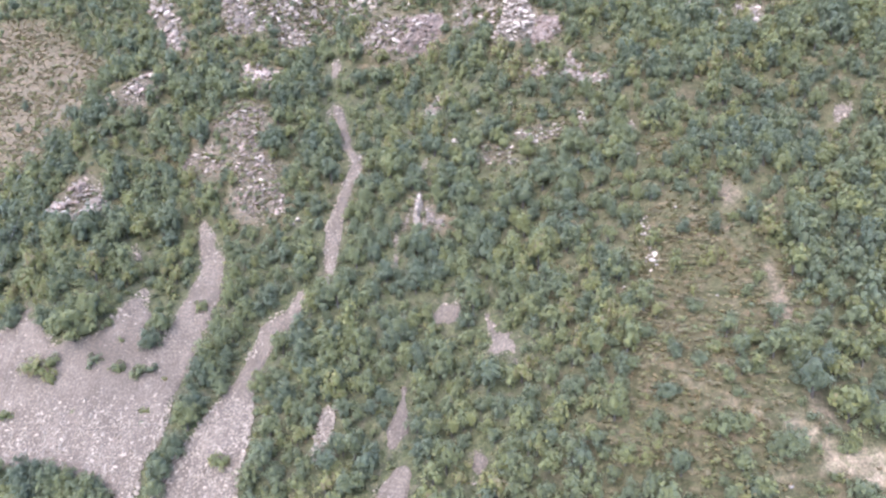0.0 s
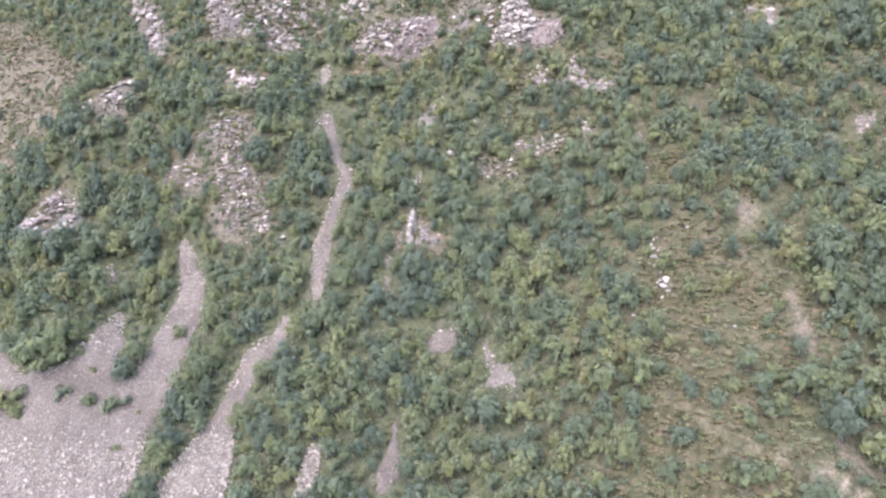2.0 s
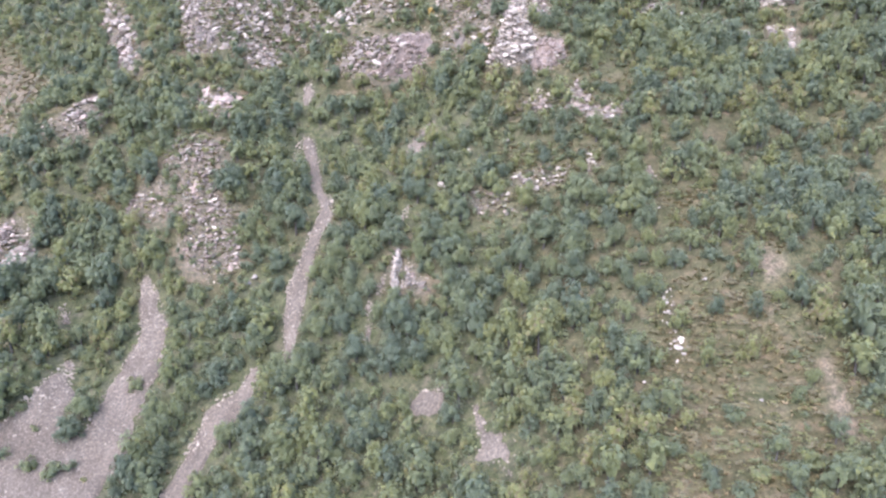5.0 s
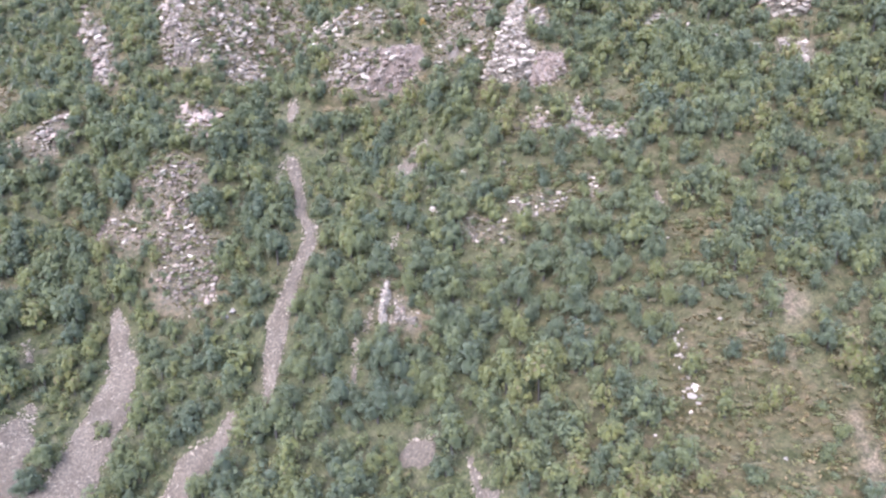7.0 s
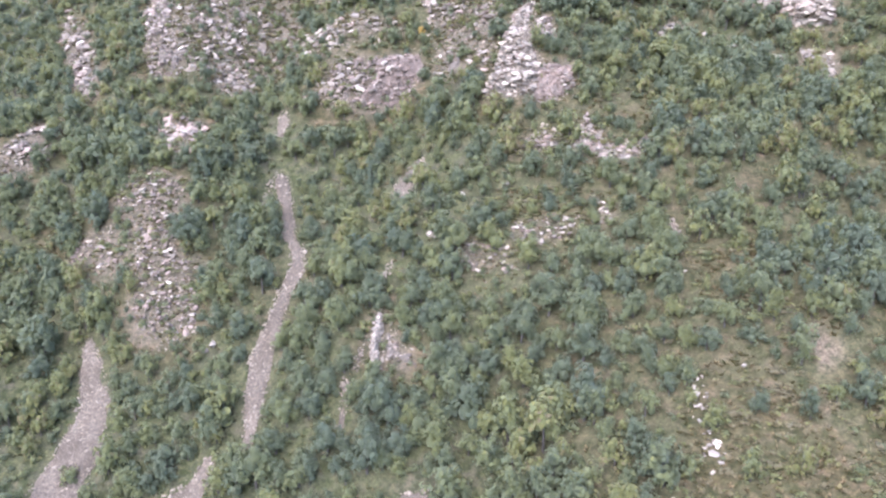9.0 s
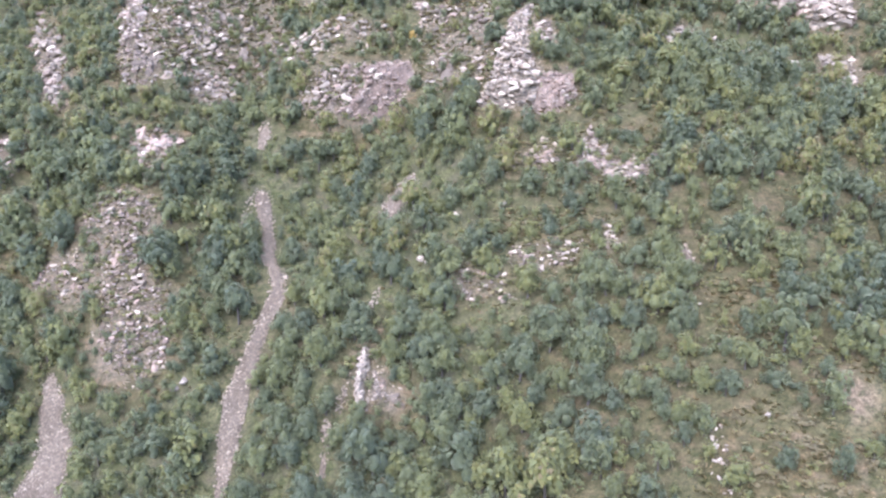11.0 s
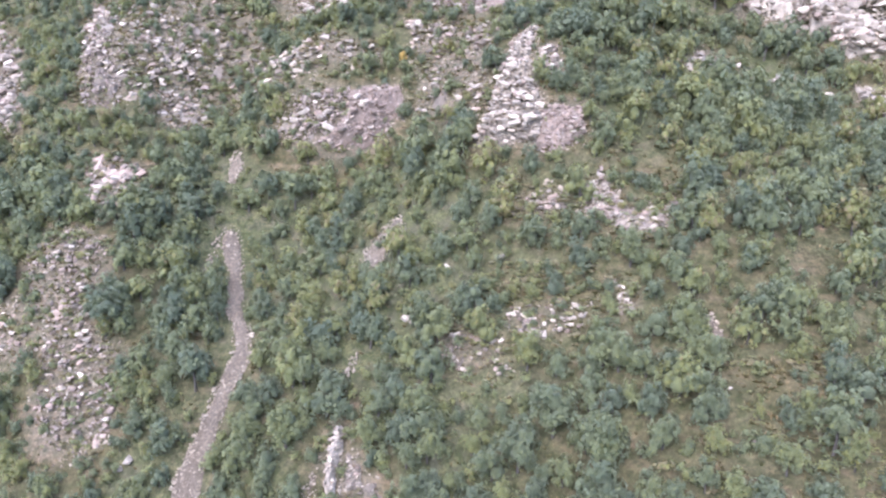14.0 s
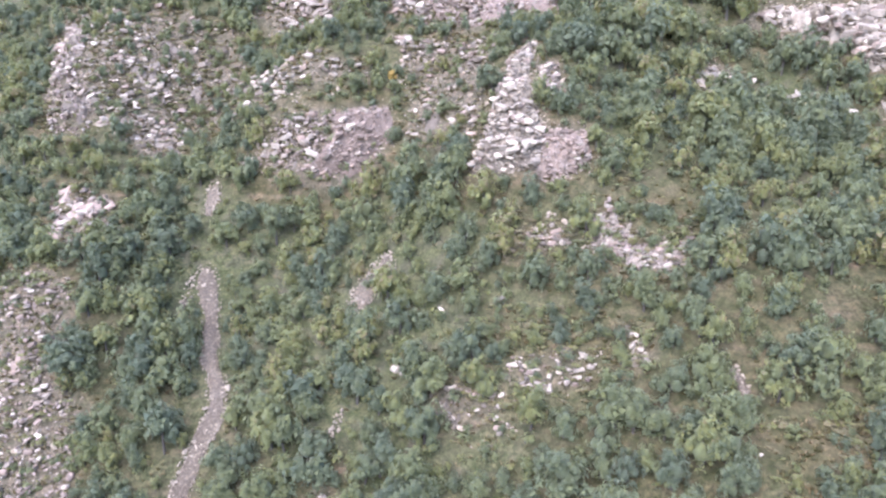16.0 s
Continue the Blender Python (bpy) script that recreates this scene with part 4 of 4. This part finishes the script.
def plant_bushes():
    rng = np.random.default_rng(9)
    masters = [bush_thing(t) for t in BUSH]
    spots = [(q[0], q[1], 1.35 * q[2]) for q in LONE_BUSHES]
    for outline, count in ((CRAG, 60), (CRAG_WING, 10), (PINK_SHOULDER, 8), (FIELD_NORTH, 10), (WEST_ROCK, 5), (FIELD_EAST, 6), (FIELD_LOW, 6), (BAND, 12)):
        x0, x1, y0, y1 = bounds_of(outline, 0)
        x, y = rng.uniform(x0, x1, 800), rng.uniform(y0, y1, 800)
        inside = edge_depth(x, y, outline) > 0.3
        spots += [(px, py, rng.uniform(0.5, 1.15)) for px, py in zip(x[inside][:count], y[inside][:count])]
    x, y = rng.uniform(-150, 95, 9000), rng.uniform(86, 255, 9000)
    d = np.maximum.reduce([open_depth(x, y), rock_depth(x, y), field_depth(x, y)])
    ok = in_sight(x, y) & (d > 0.5) & (scree_depth(x, y) < -0.8) & (earth_depth(x, y) < -0.4)
    for px, py in zip(x[ok], y[ok]):
        if len(spots) < 299 and all((px - a) ** 2 + (py - b) ** 2 > 9 for a, b, _ in spots):
            spots.append((px, py, rng.uniform(0.5, 1.2)))
    for k, (px, py, r) in enumerate(spots):
        m = stand(px, py, r, rng.uniform(0, 6.28), rng.uniform(0.8, 1.2), 0.08)
        if k < 3:
            masters[k].matrix_basis = m
        else:
            place_copy(masters[k % 3], m)


plant()
heath()
plant_bushes()
(autumn_leaves, autumn_stems, autumn_tone) = BUSH[1]
yellow_bush = new("bush")
part("stems", quad_mesh("stems", *autumn_stems, [M_BARK], smooth=True), yellow_bush)
part("foliage", quad_mesh("foliage", *autumn_leaves, [M_LEAF_AUTUMN], smooth=True), yellow_bush)
yellow_bush.matrix_basis = stand(0.0, 215.8, 1.1, 0.4, 1.2, 0.08)
tagged(yellow_bush, "small bush with orange yellow autumn leaves among rocks", "bush", "bushes on open ground")


# ---- grass ----
def grass_tufts():
    rng = np.random.default_rng(12)
    templates = []
    for k in range(4):
        blades = 6
        a = rng.uniform(0, 2 * np.pi, blades)
        base = np.stack([np.cos(a), np.sin(a), 0 * a], -1) * 0.3
        tip = np.stack([np.cos(a) * 1.05, np.sin(a) * 1.05, rng.uniform(0.5, 1.1, blades)], -1)
        wide = np.stack([-np.sin(a), np.cos(a), 0 * a], -1) * 0.5
        v = np.stack([base - wide, base + wide, tip], 1).reshape(-1, 3)
        templates.append((v, np.arange(3 * blades).reshape(-1, 3)))
    x, y = rng.uniform(-160, 110, 160000), rng.uniform(84, 262, 160000)
    d = np.maximum.reduce([open_depth(x, y), rock_depth(x, y) - 1, field_depth(x, y)])
    want = np.where(d > -1, 1.0, 0.2) * np.clip(0.65 + 0.7 * value_noise(x, y, 4, 31), 0.05, 1)
    ok = in_sight(x, y) & (scree_depth(x, y) < -0.2) & (earth_depth(x, y) < 0.1) & (rng.uniform(0, 1, len(x)) < want)
    x, y = x[ok][:22000], y[ok][:22000]
    size = rng.uniform(0.18, 0.55, len(x))
    verts, quads, owner = joined(templates, rng.integers(0, 4, len(x)), np.stack([x, y, ground_z(x, y) - 0.05], -1), spins(rng.uniform(0, 6.28, len(x))),
                                 np.stack([size, size, size * rng.uniform(0.7, 1.2, len(x))], -1))
    tone = np.clip(rng.normal(0.5, 0.3, len(x)), 0, 1)
    me = quad_mesh("grass", verts, quads, [M_TUFT], tint={"tint": tone[owner]})
    tagged(new("grass", me), "dry olive and straw coloured grass tufts on the slope", "grass", kind="stuff")


grass_tufts()


# ---- loose stones ----
def chip_template(seed):
    """A small angular stone, its foot open where it is bedded in."""
    rng = np.random.default_rng(seed)
    a = np.arange(4) * math.pi / 2 + rng.normal(size=4) * 0.25
    low = np.stack([np.cos(a) * 0.55, np.sin(a) * 0.46, np.full(4, -0.28)], -1)
    top = np.stack([np.cos(a) * 0.36, np.sin(a) * 0.32, np.full(4, 0.22)], -1) + rng.normal(size=(4, 3)) * (0.09, 0.09, 0.1)
    sides = [t for k in range(4) for t in ((k, (k + 1) % 4, 4 + (k + 1) % 4), (k, 4 + (k + 1) % 4, 4 + k))]
    return np.concatenate([low, top]), np.array(sides + [(4, 5, 6), (4, 6, 7)])


CHIPS = [chip_template(100 + k) for k in range(8)]


def scatter_stones(name, x, y, size, label, lift=0.0):
    rng = np.random.default_rng(len(x))
    places = np.stack([x, y, ground_z(x, y) + lift], -1)
    verts, quads, _ = joined(CHIPS, rng.integers(0, 8, len(x)), places, tumbles(rng, len(x), 0.35), np.stack([size * rng.uniform(0.7, 1.3, len(x)) for _ in range(3)], -1))
    return tagged(new(name, quad_mesh(name, verts, quads, [M_STONES])), label, "stones", kind="stuff")


def loose_stones():
    rng = np.random.default_rng(15)
    x, y = rng.uniform(-125, 95, 420000), rng.uniform(96, 212, 420000)
    d = scree_depth(x, y)
    # coarser rubble lower down the fan and chutes
    low = np.clip((135 - y + 4 * value_noise(x, y, 8, 42)) / 9, 0, 1) * (x < -20)
    coarse = np.clip(0.10 + 0.25 * value_noise(x, y, 7, 41) + 0.12 * value_noise(x, y, 2, 45) + 0.9 * low + 0.28 * (y > 140), 0.04, 1)
    ok = (d > -0.1) & (rng.uniform(0, 1, len(x)) < coarse) & in_sight(x, y, 4)
    x, y, coarse = x[ok][:23000], y[ok][:23000], coarse[ok][:23000]
    size = np.clip(rng.lognormal(np.log(0.30), 0.45, len(x)), 0.14, 1.0) * (0.8 + 0.35 * coarse)
    scatter_stones("scree_stones", x, y, size, "angular pale limestone rubble lying on the scree", 0.26)
    x, y = rng.uniform(-120, 90, 90000), rng.uniform(90, 250, 90000)
    d = np.maximum(rock_depth(x, y) + 1.5, field_depth(x, y) + 1)
    ok = in_sight(x, y) & (d > 0) & (rng.uniform(0, 1, len(x)) < np.clip(0.3 + 0.9 * value_noise(x, y, 3.0, 43) + 0.5 * value_noise(x, y, 9, 44), 0.02, 1))
    x, y = x[ok][:11000], y[ok][:11000]
    scatter_stones("hillside_stones", x, y, np.clip(rng.lognormal(np.log(0.32), 0.5, len(x)), 0.15, 1.3), "pale stones strewn over the rocky slope", 0.05)


loose_stones()


# ---- outcrops ----
def block_mesh(seed, material):
    """An angular block: the hull of points on a rough box, flattened along its bedding."""
    rng = np.random.default_rng(seed)
    bm = bmesh.new()
    for k in range(11):
        if k < 8:
            p = np.array([(1, -1)[k & 1], (1, -1)[k >> 1 & 1], (1, -1)[k >> 2 & 1]]) * rng.uniform(0.42, 1.0, 3)
        else:
            p = rng.uniform(-0.6, 0.6, 3)
            p[k % 3] = (1 if rng.uniform() < 0.5 else -1) * rng.uniform(0.95, 1.2)
        bm.verts.new(p * (0.54, 0.46, 0.34))
    bmesh.ops.convex_hull(bm, input=bm.verts)
    bmesh.ops.delete(bm, geom=[v for v in bm.verts if not v.link_faces], context="VERTS")
    me = bpy.data.meshes.new("block")
    bm.to_mesh(me)
    bm.free()
    me.materials.append(material)
    return me


BLOCKS = [block_mesh(200 + k, M_ROCK) for k in range(9)]
BLOCKS_WHITE = [block_mesh(260 + k, M_ROCK_WHITE) for k in range(5)]
BLOCKS_DULL = [block_mesh(240 + k, M_ROCK_DULL) for k in range(6)]
BLOCKS_PINK = [block_mesh(220 + k, M_ROCK_PINK) for k in range(7)]


def inside_points(outline, count, rng, margin=0.0):
    x0, x1, y0, y1 = bounds_of(outline, margin)
    out = []
    while len(out) < count:
        x, y = rng.uniform(x0, x1, 400), rng.uniform(y0, y1, 400)
        keep = edge_depth(x, y, outline) > -margin
        out += list(zip(x[keep], y[keep]))
    return out[:count]


def face_height(x, y, outline, rise, rough=1.0):
    """How far the rock stands proud of the ground: ledges and ribs inside the outline."""
    d = edge_depth(x, y, outline) + rough * (0.5 * value_noise(x, y, 1.8, 51) + 0.7 * value_noise(x, y, 3.5, 54))
    ledge = 0.5 + 0.5 * np.round(2.5 * value_noise(x, y, 3.2, 52)) / 2.5
    h = rise * np.clip(d / (1.6 if rough > 0.3 else 0.5), 0, 1) * (0.55 + 0.45 * ledge) + 0.35 * value_noise(x, y, 0.9, 53)
    return np.where(d > 0, h, -0.6)


def outcrop(name, outline, rise, count, low, high, pink, label, lean=0.0, broken=0.0, pale=False, rough=1.0, rubble=0):
    """A mass of bedrock with the blocks that stand out from it; broken: how much grass breaks it up."""
    rng = np.random.default_rng(int(abs(outline[0][0]) * 10) + count)
    cx, cy = np.mean([p[0] for p in outline]), np.mean([p[1] for p in outline])
    base = float(ground_z(cx, cy))
    root = new(name)
    root.location = (cx, cy, base)
    x0, x1, y0, y1 = bounds_of(outline, 1.5)
    step = 0.45
    xs, ys = np.arange(x0, x1, step), np.arange(y0, y1, step)
    gx, gy = np.meshgrid(xs, ys)
    x, y = gx.ravel() + rng.uniform(-0.2, 0.2, gx.size), gy.ravel() + rng.uniform(-0.2, 0.2, gx.size)
    h = face_height(x, y, outline, rise, rough)
    h = np.where(0.6 * value_noise(x, y, 3.6, 55) + 0.5 * value_noise(x, y, 1.6, 56) < broken - 0.8, np.minimum(h, -0.35), h)
    n = ground_normal(x, y)
    p = np.stack([x, y, ground_z(x, y)], -1) + n * h[:, None] * (0.6, 0.6, 1.0)
    i = np.arange(len(xs) * len(ys)).reshape(len(ys), len(xs))
    quads = np.stack([i[:-1, :-1], i[:-1, 1:], i[1:, 1:], i[1:, :-1]], -1).reshape(-1, 4)
    quads = quads[(h[quads] > -0.55).any(1)]
    index, quads = np.unique(quads, return_inverse=True)
    me = quad_mesh("rock_face", p[index] - (cx, cy, base), quads.reshape(-1, 4), [M_ROCK_PINK if pink > 0.4 else M_ROCK if pale else M_ROCK_DULL])
    part("rock_face", me, root)
    spots = np.array(inside_points(outline, 4 * count, rng))
    crowd = value_noise(spots[:, 0], spots[:, 1], 2.6, 57) + 0.6 * value_noise(spots[:, 0], spots[:, 1], 6, 58) + rng.normal(size=len(spots)) * (0.7 if broken else 1.5)
    spots = spots[np.argsort(-crowd)[:count]]
    heights, normals = face_height(spots[:, 0], spots[:, 1], outline, rise, rough), ground_normal(spots[:, 0], spots[:, 1])
    levels = ground_z(spots[:, 0], spots[:, 1]) - base
    for (px, py), h, n, level in zip(spots, heights, normals, levels):
        size = float(np.clip(rng.lognormal(math.log(low + 0.22 * (high - low)), 0.6), low, high))
        kinds = BLOCKS_PINK if rng.uniform() < pink else (BLOCKS_DULL if rng.uniform() < (0.45 if broken else 0.3) else BLOCKS)
        ob = part("block", kinds[int(rng.integers(0, len(kinds)))], root)
        spot = Vector((px - cx, py - cy, level)) + Vector(n * (max(h, 0) * 0.9 + 0.08 * size))
        turn = Euler((rng.normal() * 0.3 + 0.3, rng.normal() * 0.25 + lean - 0.12, rng.normal() * 0.6))
        ob.matrix_basis = Matrix.LocRotScale(spot, turn, Vector((size * rng.uniform(0.9, 1.75), size * rng.uniform(0.7, 1.2), size * rng.uniform(0.6, 1.25))))
    if rubble:
        # the small broken stone between the blocks
        spots = np.array(inside_points(outline, rubble, rng, 0.3))
        x, y = spots.T
        lift = np.maximum(face_height(x, y, outline, rise, rough), 0)
        p = np.stack([x, y, ground_z(x, y)], -1) + ground_normal(x, y) * lift[:, None] * (0.6, 0.6, 1.0) - (cx, cy, base)
        size = np.clip(rng.lognormal(math.log(0.42), 0.4, rubble), 0.2, 1.0)
        verts, tris, _ = joined(CHIPS, rng.integers(0, 8, rubble), p, tumbles(rng, rubble, 0.5), np.stack([size * rng.uniform(0.8, 1.5, rubble), size, size * rng.uniform(0.6, 1.1, rubble)], -1))
        tagged(part("rubble", quad_mesh("rubble", verts, tris, [M_RUBBLE_PINK if pink > 0.4 or broken > 1 else M_STONES]), root), kind="stuff")
    return tagged(root, label, "rock outcrop", "outcrops on the slope")


outcrop("rock_pillar", PILLAR, 2.6, 300, 0.38, 1.2, 0.1, "tall pale limestone pillar of stacked blocks above the woods", 0.15, rough=0.7, rubble=1100)
outcrop("rock_outcrop", PILLAR_SIDE, 0.5, 26, 0.35, 1.1, 0.1, "few white limestone blocks beside the tall pillar", 0, 1.1, rubble=60)
outcrop("rock_outcrop", PILLAR_FOOT, 1.4, 160, 0.25, 0.9, 0.85, "pinkish fractured limestone face beside the pale pillar", rubble=420)
outcrop("rock_outcrop", PINK_FACE, 2.4, 120, 0.3, 1.1, 0.8, "steep pinkish brown limestone face above the woods", rubble=420)
outcrop("rock_outcrop", PINK_SHOULDER, 0.8, 90, 0.3, 1.3, 0.3, "broken pale limestone shoulder with grass between blocks", 0, 1.05, rubble=300)
outcrop("rock_outcrop", CRAG, 0.9, 300, 0.24, 0.8, 0.41, "long broken limestone crag with grass in its cracks", 0, 1.25, rubble=350)
outcrop("rock_outcrop", CRAG_WING, 0.6, 60, 0.3, 1.0, 0.5, "low pinkish limestone ledge beside the crag", 0, 0.95)
outcrop("rock_outcrop", CRAG_TOP, 0.7, 90, 0.3, 1.2, 0.42, "small pale limestone knoll with scattered blocks", 0, 1.15)
outcrop("rock_outcrop", WEST_ROCK, 1.4, 150, 0.4, 1.5, 0.35, "pale pinkish limestone bluff among trees", 0, 0.75)
outcrop("rock_outcrop", WEST_RIB, 1.0, 70, 0.4, 1.4, 0.3, "grey limestone rib breaking out of the woods", 0, 0.85)
outcrop("rock_outcrop", NORTH_RIB, 1.2, 130, 0.4, 1.6, 0.3, "steep narrow limestone rib high on the slope", 0, 0.85)
outcrop("rock_outcrop", GULLY_RIB, 1.0, 220, 0.35, 1.2, 0.2, "steep grey limestone rib beside a wooded gully", 0, 1.1, rubble=500)
outcrop("rock_outcrop", NORTH_LEDGE, 0.8, 44, 0.35, 1.3, 0.2, "short white limestone ledge between bushes", 0, 0.9, rubble=60)
outcrop("rock_cliff", EAST_CLIFF, 3.0, 290, 0.5, 2.2, 0.15, "bright pale limestone cliff above the woods", 0.15, 0.6, True, rubble=900)
outcrop("rock_outcrop", EAST_STEP, 1.8, 70, 0.4, 1.3, 0.1, "small white limestone step among trees", 0, 0, True, rubble=120)
outcrop("rock_outcrop", EAST_LEDGE, 1.0, 36, 0.4, 1.1, 0.1, "short white limestone ledge high among trees", 0, 0, True, rubble=50)
outcrop("rock_outcrop", BAND, 1.2, 220, 0.4, 1.6, 0.5, "broad pinkish limestone band high on the slope", 0, 0.75, rubble=900)
outcrop("rock_outcrop", BAND_WEST, 1.0, 100, 0.4, 1.5, 0.3, "broken pale limestone band high on the slope", 0, 0.95)
outcrop("rock_spire", SPIRE, 2.2, 90, 0.25, 0.6, 0.0, "slim white limestone spire between trees", 0, 0, True, 0.25)
outcrop("rock_outcrop", SPIRE_FOOT, 0.6, 34, 0.25, 0.75, 0.3, "low white limestone ledge below the spire", 0, 0.7)
outcrop("rock_ledge", FIELD_EAST, 0.5, 250, 0.25, 0.9, 0.2, "broken limestone ledge with white blocks and grass", 0, 1.1, rubble=320)
outcrop("rock_ledge", FIELD_MID, 0.35, 56, 0.25, 0.85, 0.35, "low crumbling limestone ledge between bushes", 0, 1.2)
outcrop("rock_ledge", FIELD_LOW, 0.3, 90, 0.25, 0.8, 0.3, "low limestone ledge with scattered pale blocks", 0, 1.2)
outcrop("rock_ledge", FIELD_LOWER, 0.3, 64, 0.25, 0.75, 0.35, "low limestone ledge among brown grass", 0, 1.2)
outcrop("rock_ledge", FIELD_CREST, 0.4, 120, 0.35, 1.3, 0.15, "row of large pale limestone blocks above a rock face", 0, 1.35)
outcrop("rock_ledge", FIELD_NORTH, 0.5, 190, 0.35, 1.3, 0.2, "rocky slope of pale limestone ledges and grass", 0, 1.3)
outcrop("rock_ledge", FIELD_TOP, 0.5, 180, 0.35, 1.3, 0.2, "high rocky slope of limestone ledges and scrub", 0, 1.3)
outcrop("rock_ledge", FIELD_GULLY, 0.4, 170, 0.3, 1.2, 0.4, "steep rocky hollow of pinkish limestone beside the pillar", 0, 1.25)
outcrop("rock_ledge", FIELD_WEST, 0.5, 120, 0.35, 1.3, 0.2, "broken limestone slope with low bushes", 0, 1.3)
outcrop("rock_ledge", MEADOW_STONES, 0.2, 60, 0.22, 0.55, 0.0, "row of small white stones along the meadow edge", 0, 1.4)


# ---- boulders ----
def boulder(x, y, size, rng, label, group):
    ob = new("boulder", (BLOCKS_WHITE if group == "large boulders" else BLOCKS)[int(rng.integers(0, 5))])
    ob.matrix_basis = Matrix.LocRotScale((x, y, float(ground_z(x, y)) + 0.12 * size), Euler((rng.normal() * 0.3 + 0.3, rng.normal() * 0.3, rng.uniform(0, 6.28))),
                                         Vector((size * rng.uniform(0.9, 1.5), size * rng.uniform(0.8, 1.2), size * rng.uniform(0.8, 1.2))))
    return tagged(ob, label, "boulder", group)


def boulders():
    rng = np.random.default_rng(77)
    for x, y, r in BOULDERS:
        boulder(x, y, max(0.4, 1.1 * r), rng, "large white limestone boulder on the slope", "large boulders")
    for outline, count, low, high in zip(FIELDS, (20, 12, 22, 18, 14, 16, 26, 20, 26, 30, 20), (0.35,) * 11, (1.2, 1.0, 0.9, 1.0, 0.9, 1.5, 1.4, 1.3, 1.4, 1.2, 1.4)):
        for x, y in inside_points(outline, count, rng):
            if scree_depth(np.array([x]), np.array([y]))[0] < -0.3:
                boulder(x, y, float(np.clip(rng.lognormal(math.log(0.6), 0.4), low, high)), rng, "pale limestone boulder half sunk in the slope", "boulder field")


boulders()


# ---- cables ----
def overhead_cable(x, drift):
    """A thin cable strung straight up the slope, both ends run to the ground."""
    ys = np.linspace(150, 300, 26)
    xs = x + drift * (ys - 225) / 75
    k = (ys - 150) / 150
    zs = ground_z(xs, ys)
    straight = zs[0] + (zs[-1] - zs[0]) * k
    clear = np.maximum.accumulate(np.maximum(zs - straight, 0)).max() + 3
    rise = np.clip(np.minimum(k, 1 - k) * 10, 0, 1)
    zs = np.where(rise < 1, zs + rise * (straight + clear - zs), straight + clear) - 0.2 * (rise == 0)
    v, q = tube(list(zip(xs, ys, zs)), [0.03] * len(ys), 5)
    me = quad_mesh("overhead_cable", v, q, [M_CABLE], smooth=True)
    return tagged(new("overhead_cable", me), "thin grey steel cable strung up the slope over trees", "cable", "overhead cables")


overhead_cable(-101, 1.0)
overhead_cable(-109, 1.0)
